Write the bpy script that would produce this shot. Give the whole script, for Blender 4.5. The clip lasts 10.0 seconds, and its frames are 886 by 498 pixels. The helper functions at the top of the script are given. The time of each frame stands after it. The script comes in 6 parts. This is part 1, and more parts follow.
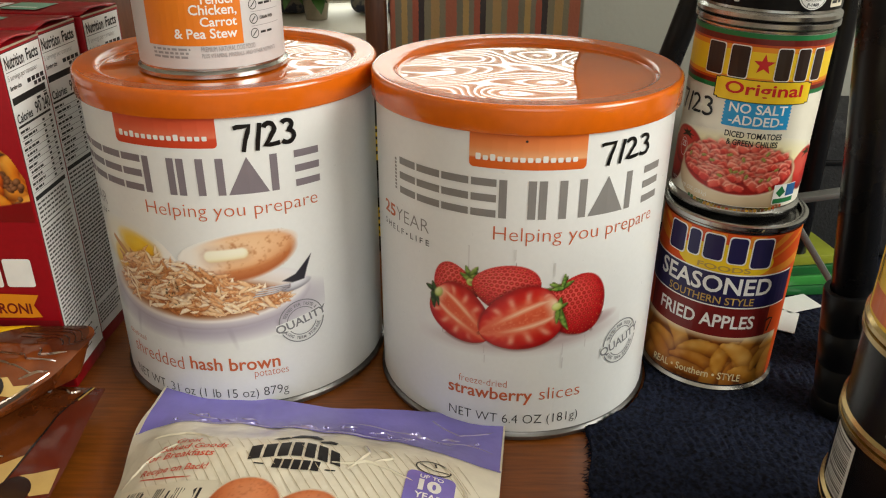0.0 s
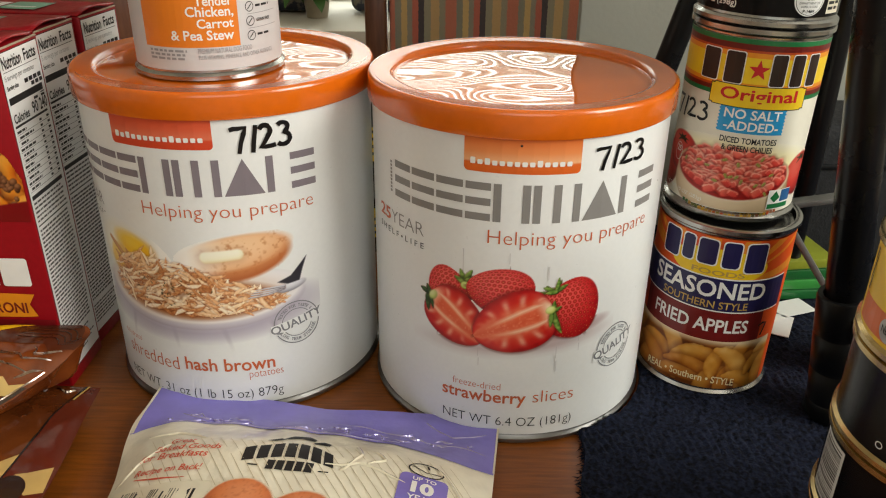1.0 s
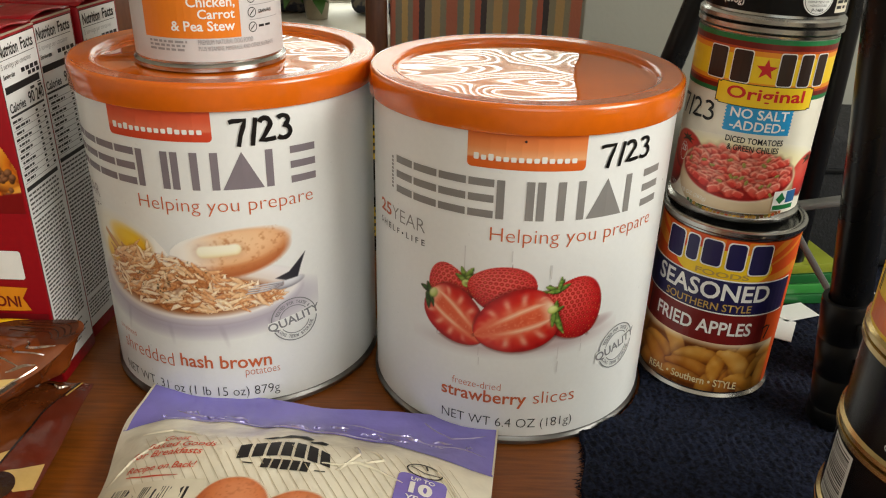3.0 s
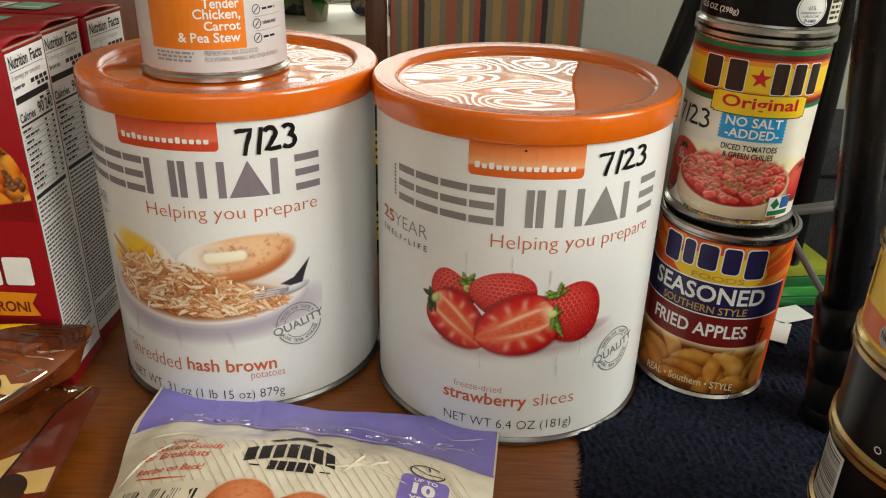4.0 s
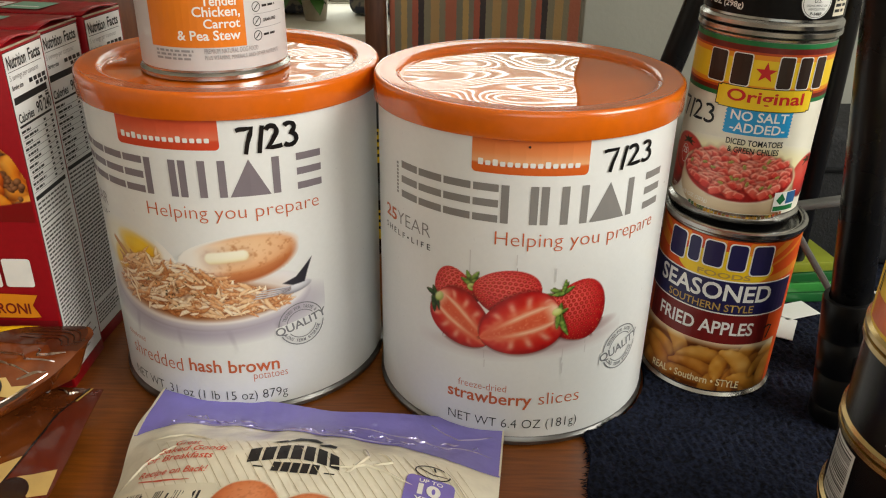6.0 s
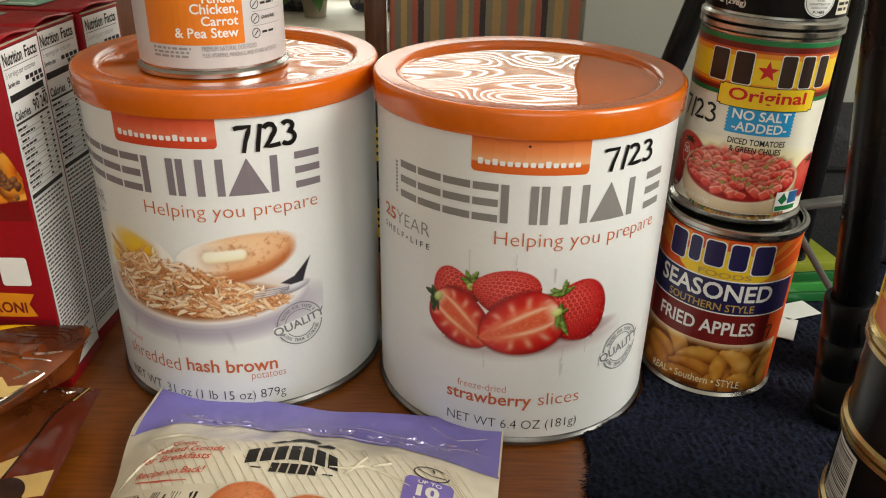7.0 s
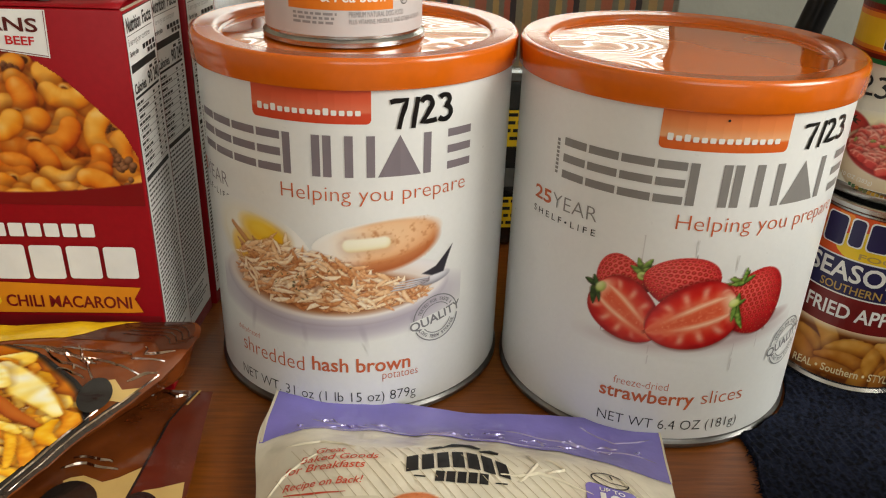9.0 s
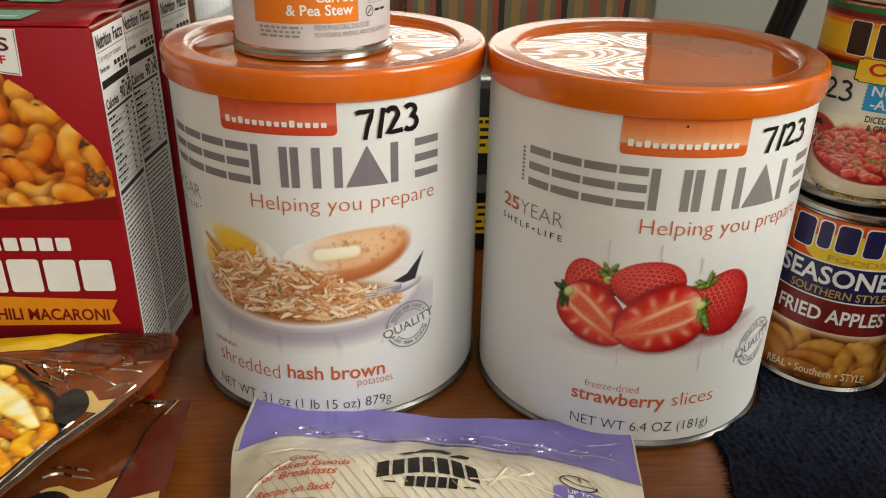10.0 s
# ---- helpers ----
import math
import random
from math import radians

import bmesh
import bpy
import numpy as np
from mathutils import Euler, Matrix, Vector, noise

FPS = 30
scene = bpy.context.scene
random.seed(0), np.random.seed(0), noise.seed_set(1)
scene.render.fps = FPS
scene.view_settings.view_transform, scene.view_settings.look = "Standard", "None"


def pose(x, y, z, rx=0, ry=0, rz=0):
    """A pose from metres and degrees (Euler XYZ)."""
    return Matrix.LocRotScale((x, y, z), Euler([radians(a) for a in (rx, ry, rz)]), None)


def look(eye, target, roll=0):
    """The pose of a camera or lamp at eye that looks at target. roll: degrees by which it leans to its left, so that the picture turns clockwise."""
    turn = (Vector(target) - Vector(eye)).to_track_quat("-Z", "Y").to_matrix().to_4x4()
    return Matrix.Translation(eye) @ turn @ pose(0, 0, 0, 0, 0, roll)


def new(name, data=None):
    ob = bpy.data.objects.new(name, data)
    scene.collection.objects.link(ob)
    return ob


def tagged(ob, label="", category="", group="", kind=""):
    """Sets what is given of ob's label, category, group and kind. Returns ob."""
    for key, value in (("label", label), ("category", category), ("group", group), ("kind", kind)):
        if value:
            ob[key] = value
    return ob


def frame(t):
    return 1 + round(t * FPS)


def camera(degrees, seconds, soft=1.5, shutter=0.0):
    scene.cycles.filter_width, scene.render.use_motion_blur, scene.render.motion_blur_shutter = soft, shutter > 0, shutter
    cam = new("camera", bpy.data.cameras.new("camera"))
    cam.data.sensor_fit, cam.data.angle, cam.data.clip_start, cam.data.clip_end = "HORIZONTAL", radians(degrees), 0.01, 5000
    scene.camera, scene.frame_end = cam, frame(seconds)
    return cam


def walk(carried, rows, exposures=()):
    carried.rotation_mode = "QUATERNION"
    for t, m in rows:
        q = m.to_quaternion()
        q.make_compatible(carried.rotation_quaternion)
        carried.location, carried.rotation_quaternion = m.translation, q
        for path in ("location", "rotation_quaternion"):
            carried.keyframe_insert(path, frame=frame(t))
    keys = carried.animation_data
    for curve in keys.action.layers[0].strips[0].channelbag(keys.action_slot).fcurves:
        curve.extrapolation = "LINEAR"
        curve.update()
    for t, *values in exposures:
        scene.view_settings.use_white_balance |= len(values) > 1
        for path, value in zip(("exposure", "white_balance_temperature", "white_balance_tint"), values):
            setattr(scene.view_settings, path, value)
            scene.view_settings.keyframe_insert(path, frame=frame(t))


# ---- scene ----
cam = camera(58.28, 10.0, soft=1.1)
# seconds, x, y, z, yaw, pitch, roll
ROWS = [
    (0.0, 0.0000, 0.0000, 0.2790, 0.00, -26.17, 0.24),
    (0.5, 0.0024, 0.0028, 0.2814, -0.01, -26.41, 0.39),
    (1.0, 0.0025, -0.0001, 0.2816, -0.02, -26.29, 0.67),
    (1.5, 0.0028, 0.0023, 0.2799, -0.20, -26.19, 1.06),
    (2.0, 0.0031, 0.0020, 0.2770, -0.19, -25.99, 1.32),
    (2.5, 0.0015, 0.0047, 0.2742, -0.32, -25.93, 1.55),
    (4.0, -0.0014, -0.0026, 0.2824, -0.40, -26.00, 1.42),
    (4.5, -0.0025, -0.0051, 0.2841, -0.34, -25.92, 1.19),
    (5.0, -0.0035, -0.0026, 0.2834, -0.37, -25.92, 1.02),
    (5.5, -0.0030, -0.0013, 0.2802, -0.36, -25.96, 0.94),
    (7.0, -0.0027, 0.0035, 0.2803, -0.40, -26.28, 1.09),
    (7.5, -0.0185, 0.0027, 0.2777, -0.58, -26.41, 1.14),
    (8.0, -0.0686, 0.0003, 0.2757, -1.12, -26.54, 1.37),
    (8.5, -0.0835, 0.0213, 0.2679, -2.10, -26.43, 1.79),
    (9.0, -0.0921, 0.0324, 0.2580, -3.00, -26.25, 2.04),
    (9.5, -0.0965, 0.0320, 0.2572, -2.98, -26.24, 1.71),
    (10.0, -0.0765, 0.0279, 0.2620, -2.70, -25.95, 0.97),
]
walk(cam, [(t, pose(x, y, z, 90 + pitch, 0, yaw) @ pose(0, 0, 0, 0, 0, roll)) for t, x, y, z, yaw, pitch, roll in ROWS])
scene.view_settings.exposure = 0.06

# ---- light: an overcast sky outside, a window ahead with blinds, a window at the right hand, an added rear fill ----
world = bpy.data.worlds.new("sky")
scene.world = world
world.use_nodes = True
sky = world.node_tree.nodes.new("ShaderNodeTexSky")
sky.sky_type, sky.sun_disc, sky.sun_elevation, sky.sun_rotation = "NISHITA", False, radians(35), radians(20)
world.node_tree.links.new(sky.outputs[0], world.node_tree.nodes["Background"].inputs[0])
world.node_tree.nodes["Background"].inputs[1].default_value = 0.1


def area_lamp(name, m, w, h, watts, colour):
    data = bpy.data.lights.new(name, "AREA")
    data.shape, data.size, data.size_y, data.energy, data.color = "RECTANGLE", w, h, watts, colour
    new(name, data).matrix_world = m


area_lamp("daylight_right_window", look((1.78, -0.45, 1.08), (0, 0.32, 0.1)), 1.15, 1.0, 43, (1.0, 0.99, 0.90))
# Unseen fill lamp, added behind the camera to brighten pack fronts and foreground.
area_lamp("daylight_rear_window", look((0.1, -1.78, 0.95), (0, 0.4, 0.1)), 1.5, 1.1, 9.5, (1.0, 0.98, 0.83))


# ---- materials ----
def rgb(c):
    """sRGB 0-255 to linear."""
    return tuple(((v / 255 + 0.055) / 1.055) ** 2.4 if v > 10 else v / 255 / 12.92 for v in c) + (1.0,)


def material(name, colour, rough=0.5, metal=0.0, vary=0.12, scale=40.0, bump=0.0, bump_scale=200.0, coat=0.0, second=None, stretch=(1, 1, 1), ior=1.5, spread=(0.35, 0.65)):
    """Principled surface: base colour that drifts towards a second colour by noise, fine roughness change and relief."""
    m = bpy.data.materials.new(name)
    m.use_nodes = True
    nodes, link = m.node_tree.nodes, m.node_tree.links.new
    b = nodes["Principled BSDF"]
    b.inputs["Roughness"].default_value, b.inputs["Metallic"].default_value, b.inputs["IOR"].default_value = rough, metal, ior
    b.inputs["Coat Weight"].default_value, b.inputs["Coat Roughness"].default_value = coat, 0.08
    if second is None:
        second = tuple(v * (1 - vary) for v in colour[:3]) + (1.0,)
    where = nodes.new("ShaderNodeTexCoord")
    mapping = nodes.new("ShaderNodeMapping")
    mapping.inputs["Scale"].default_value = stretch
    link(where.outputs["Object"], mapping.inputs[0])
    grain = nodes.new("ShaderNodeTexNoise")
    grain.inputs["Scale"].default_value, grain.inputs["Detail"].default_value = scale, 6.0
    link(mapping.outputs[0], grain.inputs["Vector"])
    ramp = nodes.new("ShaderNodeValToRGB")
    ramp.color_ramp.elements[0].position, ramp.color_ramp.elements[1].position = spread
    ramp.color_ramp.elements[0].color, ramp.color_ramp.elements[1].color = colour, second
    link(grain.outputs[0], ramp.inputs[0])
    link(ramp.outputs[0], b.inputs["Base Color"])
    gloss = nodes.new("ShaderNodeMapRange")
    gloss.inputs["To Min"].default_value, gloss.inputs["To Max"].default_value = rough * 0.8, min(1, rough * 1.2)
    link(grain.outputs[0], gloss.inputs[0])
    link(gloss.outputs[0], b.inputs["Roughness"])
    if bump:
        fine = nodes.new("ShaderNodeTexNoise")
        fine.inputs["Scale"].default_value, fine.inputs["Detail"].default_value = bump_scale, 3.0
        link(mapping.outputs[0], fine.inputs["Vector"])
        relief = nodes.new("ShaderNodeBump")
        relief.inputs["Strength"].default_value, relief.inputs["Distance"].default_value = bump, 0.001
        link(fine.outputs[0], relief.inputs["Height"])
        link(relief.outputs[0], b.inputs["Normal"])
    return m


def glow(name, colour, strength):
    m = bpy.data.materials.new(name)
    m.use_nodes = True
    nodes = m.node_tree.nodes
    nodes.remove(nodes["Principled BSDF"])
    e = nodes.new("ShaderNodeEmission")
    e.inputs[0].default_value, e.inputs[1].default_value = colour, strength
    m.node_tree.links.new(e.outputs[0], nodes["Material Output"].inputs[0])
    return m


def ink(name, c, rough=0.38, vary=0.08, scale=60):
    return material(name, rgb(c), rough, vary=vary, scale=scale)


def pieces_ink(name, colours, rough=0.38):
    """Print whose separate shapes differ in colour, each mottled."""
    m = ink(name, (128, 128, 128), rough)
    nodes, link = m.node_tree.nodes, m.node_tree.links.new
    each = nodes.new("ShaderNodeNewGeometry")
    ramp = nodes.new("ShaderNodeValToRGB")
    for i, c in enumerate(colours):
        e = ramp.color_ramp.elements[i] if i < 2 else ramp.color_ramp.elements.new(1.0)
        e.color = rgb(c)
    for i, e in enumerate(ramp.color_ramp.elements):
        e.position = i / (len(colours) - 1)
    link(each.outputs["Random Per Island"], ramp.inputs[0])
    where = nodes.new("ShaderNodeTexCoord")
    mottle = nodes.new("ShaderNodeTexNoise")
    mottle.inputs["Scale"].default_value, mottle.inputs["Detail"].default_value = 260.0, 4.0
    link(where.outputs["Object"], mottle.inputs["Vector"])
    shade = nodes.new("ShaderNodeMapRange")
    shade.inputs["To Min"].default_value, shade.inputs["To Max"].default_value = 0.45, 1.45
    link(mottle.outputs[0], shade.inputs[0])
    mix = nodes.new("ShaderNodeVectorMath")
    mix.operation = "SCALE"
    link(ramp.outputs[0], mix.inputs[0])
    link(shade.outputs[0], mix.inputs["Scale"])
    link(mix.outputs[0], nodes["Principled BSDF"].inputs["Base Color"])
    return m


def fading_ink(name, stops, rough=0.38):
    """Print that fades with height on the pack: stops of (height in metres, colour)."""
    m = ink(name, stops[0][1], rough)
    nodes, link = m.node_tree.nodes, m.node_tree.links.new
    where, split = nodes.new("ShaderNodeTexCoord"), nodes.new("ShaderNodeSeparateXYZ")
    link(where.outputs["Object"], split.inputs[0])
    span = nodes.new("ShaderNodeMapRange")
    span.inputs["From Min"].default_value, span.inputs["From Max"].default_value = stops[0][0], stops[-1][0]
    link(split.outputs["Z"], span.inputs[0])
    ramp = nodes.new("ShaderNodeValToRGB")
    for i, (z, c) in enumerate(stops):
        e = ramp.color_ramp.elements[i] if i < 2 else ramp.color_ramp.elements.new(1.0)
        e.position, e.color = (z - stops[0][0]) / (stops[-1][0] - stops[0][0]), rgb(c)
    link(span.outputs[0], ramp.inputs[0])
    link(ramp.outputs[0], nodes["Principled BSDF"].inputs["Base Color"])
    return m


def wood_material(name, a, b, rough, axis, coat=0.3):
    """Long-grained wood: stretched noise over broad bands, with fine pores."""
    m = material(name, rgb(a), rough, second=rgb(b), scale=14, stretch=axis, coat=coat, bump=0.12, bump_scale=90, spread=(0.3, 0.7))
    return m


PAPER_RGB = (234, 234, 232)
TOMATO_PAPER_RGB = (238, 232, 214)
PAPER = ink("white label print", PAPER_RGB, 0.3, 0.02, 400)
PAPER_WARM = ink("cream label print", (232, 222, 200), 0.35, 0.06, 20)
TIN = material("tin plate", (0.56, 0.55, 0.53, 1), 0.24, 1.0, 0.25, 50)
# Darker copy of the tin plate: the table's dark reflection is in its colour.
SEAM_TIN = material("tin seam with dark reflection in colour", (0.26, 0.25, 0.24, 1), 0.36, 1.0, 0.3, 60)
TIN_GOLD = material("lacquered gold tin", (0.62, 0.47, 0.22, 1), 0.25, 1.0, 0.25, 50)
ORANGE_LID = material("orange lid plastic", rgb((222, 104, 12)), 0.24, vary=0.06, scale=200, bump=0.03, bump_scale=500, coat=0.6)
ORANGE_LID.node_tree.nodes["Principled BSDF"].inputs["Coat Roughness"].default_value = 0.1
ORANGE_TAG = ink("orange print", (226, 112, 40))
RED_TAG = ink("red orange print", (216, 78, 44))
BLACK = ink("black ink", (22, 21, 22), 0.5, 0.2)
MARKER = ink("black marker ink", (14, 14, 16), 0.3, 0.3, 120)
GREY_INK = ink("violet grey ink", (131, 121, 128), 0.4)
GREY_INK_R = ink("neutral grey ink", (138, 134, 131), 0.4)
RUST_INK = ink("rust orange ink", (204, 100, 56), 0.4)
WHITE_INK = ink("white ink", (244, 242, 238), 0.4)
SEAL_INK = ink("grey seal ink", (128, 128, 132), 0.4)
RED_BOX = material("red carton print", rgb((150, 14, 24)), 0.4, vary=0.08, scale=300, ior=1.32)
CARTON = material("grey carton board", rgb((178, 160, 138)), 0.8, vary=0.15, scale=80, bump=0.3, bump_scale=400)
TABLE_WOOD = wood_material("varnished table wood", (146, 80, 22), (112, 58, 14), 0.36, (2.5, 34, 34), 0.12)
WALL_PAINT = material("grey wall paint", rgb((160, 159, 148)), 0.75, vary=0.06, scale=5, bump=0.15, bump_scale=260)
ROOM_PAINT = material("pale room paint", rgb((200, 193, 178)), 0.8, vary=0.06, scale=4, bump=0.1, bump_scale=200)
CEILING_PAINT = material("white ceiling paint", rgb((238, 235, 226)), 0.85, vary=0.04, scale=4, bump=0.1, bump_scale=200)
FLOOR_WOOD = wood_material("oak floor", (150, 112, 76), (118, 82, 52), 0.4, (1, 10, 10), 0.1)
CHAIR_WOOD = wood_material("dark chair wood", (122, 72, 40), (92, 50, 26), 0.35, (12, 12, 1.5), 0.2)
TERRY = material("navy terry cloth", rgb((30, 36, 56)), 0.95, ior=1.25, second=rgb((9, 11, 19)), scale=420, bump=0.9, bump_scale=700)
BLACK_PLASTIC = material("black satin plastic", rgb((22, 22, 23)), 0.35, ior=1.35, vary=0.25, scale=60, bump=0.05)
BLACK_TUBE = material("black enamelled tube", rgb((18, 18, 20)), 0.28, ior=1.35, vary=0.2, scale=40)
GREY_METAL = material("grey painted bracket", rgb((108, 108, 106)), 0.45, 0.3, 0.15, 60)
SKY_GLOW = glow("bright overcast sky", (0.95, 1.0, 0.93, 1), 4.8)
BLIND = material("white window paint", rgb((225, 222, 212)), 0.5, vary=0.08, scale=20)


def slat_material():
    """Thin vinyl that lets part of the daylight through."""
    m = material("translucent white blind slat", rgb((228, 224, 212)), 0.5, vary=0.05, scale=20)
    nodes, link = m.node_tree.nodes, m.node_tree.links.new
    through_light = nodes.new("ShaderNodeBsdfTranslucent")
    through_light.inputs[0].default_value = rgb((244, 238, 224))
    mix = nodes.new("ShaderNodeMixShader")
    mix.inputs[0].default_value = 0.12
    link(nodes["Principled BSDF"].outputs[0], mix.inputs[1])
    link(through_light.outputs[0], mix.inputs[2])
    link(mix.outputs[0], nodes["Material Output"].inputs[0])
    return m


SLAT = slat_material()


# ---- helpers for meshes ----
def part(name, bm, mat, parent=None, label="", smooth=40):
    """Link a bmesh as one mesh object under a thing."""
    me = bpy.data.meshes.new(name)
    bm.normal_update()
    bm.to_mesh(me)
    bm.free()
    me.materials.append(mat)
    ob = new(name, me)
    if smooth:
        me.polygons.foreach_set("use_smooth", [True] * len(me.polygons))
        me.set_sharp_from_angle(angle=radians(smooth))
    if parent is not None:
        ob.parent = parent
    if label:
        ob["label"] = label
    return ob


def print_parts(name, bm, mat, parent, label="", smooth=0):
    """Printed shapes: up to two dozen become a part each; more of them stay one joined part."""
    bm.verts.index_update()
    mark, groups = {}, []
    for v in bm.verts:
        if v.index in mark:
            continue
        todo, mark[v.index] = [v], len(groups)
        groups.append(0)
        while todo:
            for e in todo.pop().link_edges:
                for w in e.verts:
                    if w.index not in mark:
                        mark[w.index] = mark[v.index]
                        todo.append(w)
    if len(groups) == 1:
        return part(name, bm, mat, parent, label, smooth)
    if len(groups) > 24:
        return tagged(part(name, bm, mat, parent, label, smooth), kind="stuff")
    for g in range(len(groups)):
        one, seen = bmesh.new(), {}
        for f in bm.faces:
            if mark[f.verts[0].index] == g:
                for v in f.verts:
                    if v.index not in seen:
                        seen[v.index] = one.verts.new(v.co)
                one.faces.new([seen[v.index] for v in f.verts])
        part(name, one, mat, parent, label, smooth)
    bm.free()


def thing(name, m, label, category, group="", kind=""):
    ob = new(name)
    ob.matrix_world = m
    return tagged(ob, label, category, group, kind)


def box_bm(x0, x1, y0, y1, z0, z1, bevel=0.0, seg=2):
    bm = bmesh.new()
    bmesh.ops.create_cube(bm, size=1, matrix=Matrix.LocRotScale(((x0 + x1) / 2, (y0 + y1) / 2, (z0 + z1) / 2), None, (x1 - x0, y1 - y0, z1 - z0)))
    if bevel:
        bmesh.ops.bevel(bm, geom=bm.edges[:], offset=bevel, segments=seg, affect="EDGES", profile=0.5)
    return bm


def lathe(profile, seg=128):
    """Turn a profile of (radius, height) about z; a radius of 0 closes it."""
    bm = bmesh.new()
    rings = []
    for r, z in profile:
        if r < 1e-6:
            rings.append([bm.verts.new((0, 0, z))])
        else:
            rings.append([bm.verts.new((r * math.sin(2 * math.pi * i / seg), -r * math.cos(2 * math.pi * i / seg), z)) for i in range(seg)])
    for a, b in zip(rings, rings[1:]):
        for i in range(seg):
            j = (i + 1) % seg
            q = [a[i % len(a)], a[j % len(a)], b[j % len(b)], b[i % len(b)]]
            q = list(dict.fromkeys(q))
            if len(q) > 2:
                bm.faces.new(q)
    bmesh.ops.recalc_face_normals(bm, faces=bm.faces[:])
    return bm


def tube_between(a, b, r0, r1=None, seg=32):
    r1 = r0 if r1 is None else r1
    bm = lathe([(0, 0), (r0 * 0.96, 0), (r0, 0.0008), (r1, (Vector(b) - Vector(a)).length - 0.0008), (r1 * 0.96, (Vector(b) - Vector(a)).length), (0, (Vector(b) - Vector(a)).length)], seg)
    turn = (Vector(b) - Vector(a)).to_track_quat("Z", "Y").to_matrix().to_4x4()
    bm.transform(Matrix.Translation(a) @ turn)
    return bm


def slice_x(bm, step=0.004):
    """Cut a flat sheet by upright lines, so that it can be bent."""
    xs = [v.co.x for v in bm.verts]
    lo, hi = min(xs), max(xs)
    for i in range(math.ceil(lo / step), math.floor(hi / step) + 1):
        bmesh.ops.bisect_plane(bm, geom=bm.verts[:] + bm.edges[:] + bm.faces[:], plane_co=(i * step, 0, 0), plane_no=(1, 0, 0))
    return bm


def bend(bm, r, lift=0.0):
    """Wrap a flat sheet (x along, y up) round an upright cylinder of radius r; its middle faces -y."""
    slice_x(bm, 0.09 * r)
    for v in bm.verts:
        a, d = v.co.x / r, r + lift + v.co.z
        v.co = (d * math.sin(a), -d * math.cos(a), v.co.y)
    return bm


def drape(bm, surface, lift=0.0003, step=0.006):
    """Lay a flat sheet on a curved one: surface(x, y) gives the place."""
    slice_x(bm, step)
    for v in bm.verts:
        v.co = (v.co.y, -v.co.x, v.co.z)
    slice_x(bm, step)
    for v in bm.verts:
        v.co = (-v.co.y, v.co.x, v.co.z)
        v.co = Vector(surface(v.co.x, v.co.y)) + Vector((0, 0, lift + v.co.z))
    return bm


def flat(bm, lift=0.0):
    """Stand a flat sheet up, facing -y."""
    for v in bm.verts:
        v.co = (v.co.x, -lift - v.co.z, v.co.y)
    return bm


def shape(*loops, zs=None):
    """Flat filled outlines; zs lifts each of them a little, to order overlapping ones."""
    bm = bmesh.new()
    for n, loop in enumerate(loops):
        bm.faces.new([bm.verts.new((x, y, zs[n] if zs else 0)) for x, y in loop])
    bm.normal_update()
    for f in bm.faces:
        if f.normal.z < 0:
            f.normal_flip()
    bmesh.ops.triangulate(bm, faces=[f for f in bm.faces if len(f.verts) > 4])
    if not zs:
        bmesh.ops.remove_doubles(bm, verts=bm.verts[:], dist=1e-7)
    return bm


def rect(x0, x1, y0, y1, r=0.0, corners="bl br tr tl"):
    if not r:
        return [(x0, y0), (x1, y0), (x1, y1), (x0, y1)]
    out = []
    for name, cx, cy, a0 in (("bl", x0 + r, y0 + r, 180), ("br", x1 - r, y0 + r, 270), ("tr", x1 - r, y1 - r, 0), ("tl", x0 + r, y1 - r, 90)):
        if name in corners:
            out += [(cx + r * math.cos(radians(a0 + 15 * i)), cy + r * math.sin(radians(a0 + 15 * i))) for i in range(7)]
        else:
            out.append((x0 if "l" in name else x1, y0 if "b" in name else y1))
    return out


def ellipse(cx, cy, a, b, tilt=0, n=28, wobble=0.0, seed=0):
    rnd = random.Random(seed)
    c, s = math.cos(radians(tilt)), math.sin(radians(tilt))
    out = []
    for i in range(n):
        k = 1 + wobble * rnd.uniform(-1, 1)
        u, v = a * k * math.cos(2 * math.pi * i / n), b * k * math.sin(2 * math.pi * i / n)
        out.append((cx + u * c - v * s, cy + u * s + v * c))
    return out


def band(points, width):
    """Quads along a polyline, of one or of changing width."""
    loops, n = [], len(points)
    sides = []
    for i, (x, y) in enumerate(points):
        (ax, ay), (bx, by) = points[max(i - 1, 0)], points[min(i + 1, n - 1)]
        d = math.hypot(bx - ax, by - ay) or 1
        w = (width[i] if isinstance(width, (list, tuple)) else width) / 2
        sides.append(((x - (by - ay) / d * w, y + (bx - ax) / d * w), (x + (by - ay) / d * w, y - (bx - ax) / d * w)))
    for (a, b), (c, d) in zip(sides, sides[1:]):
        loops.append([b, d, c, a])
    return loops


def ring(cx, cy, a, width, b=None, a0=0, a1=360, n=40):
    b = b or a
    return band([(cx + a * math.cos(radians(a0 + (a1 - a0) * i / n)), cy + b * math.sin(radians(a0 + (a1 - a0) * i / n))) for i in range(n + 1)], width)


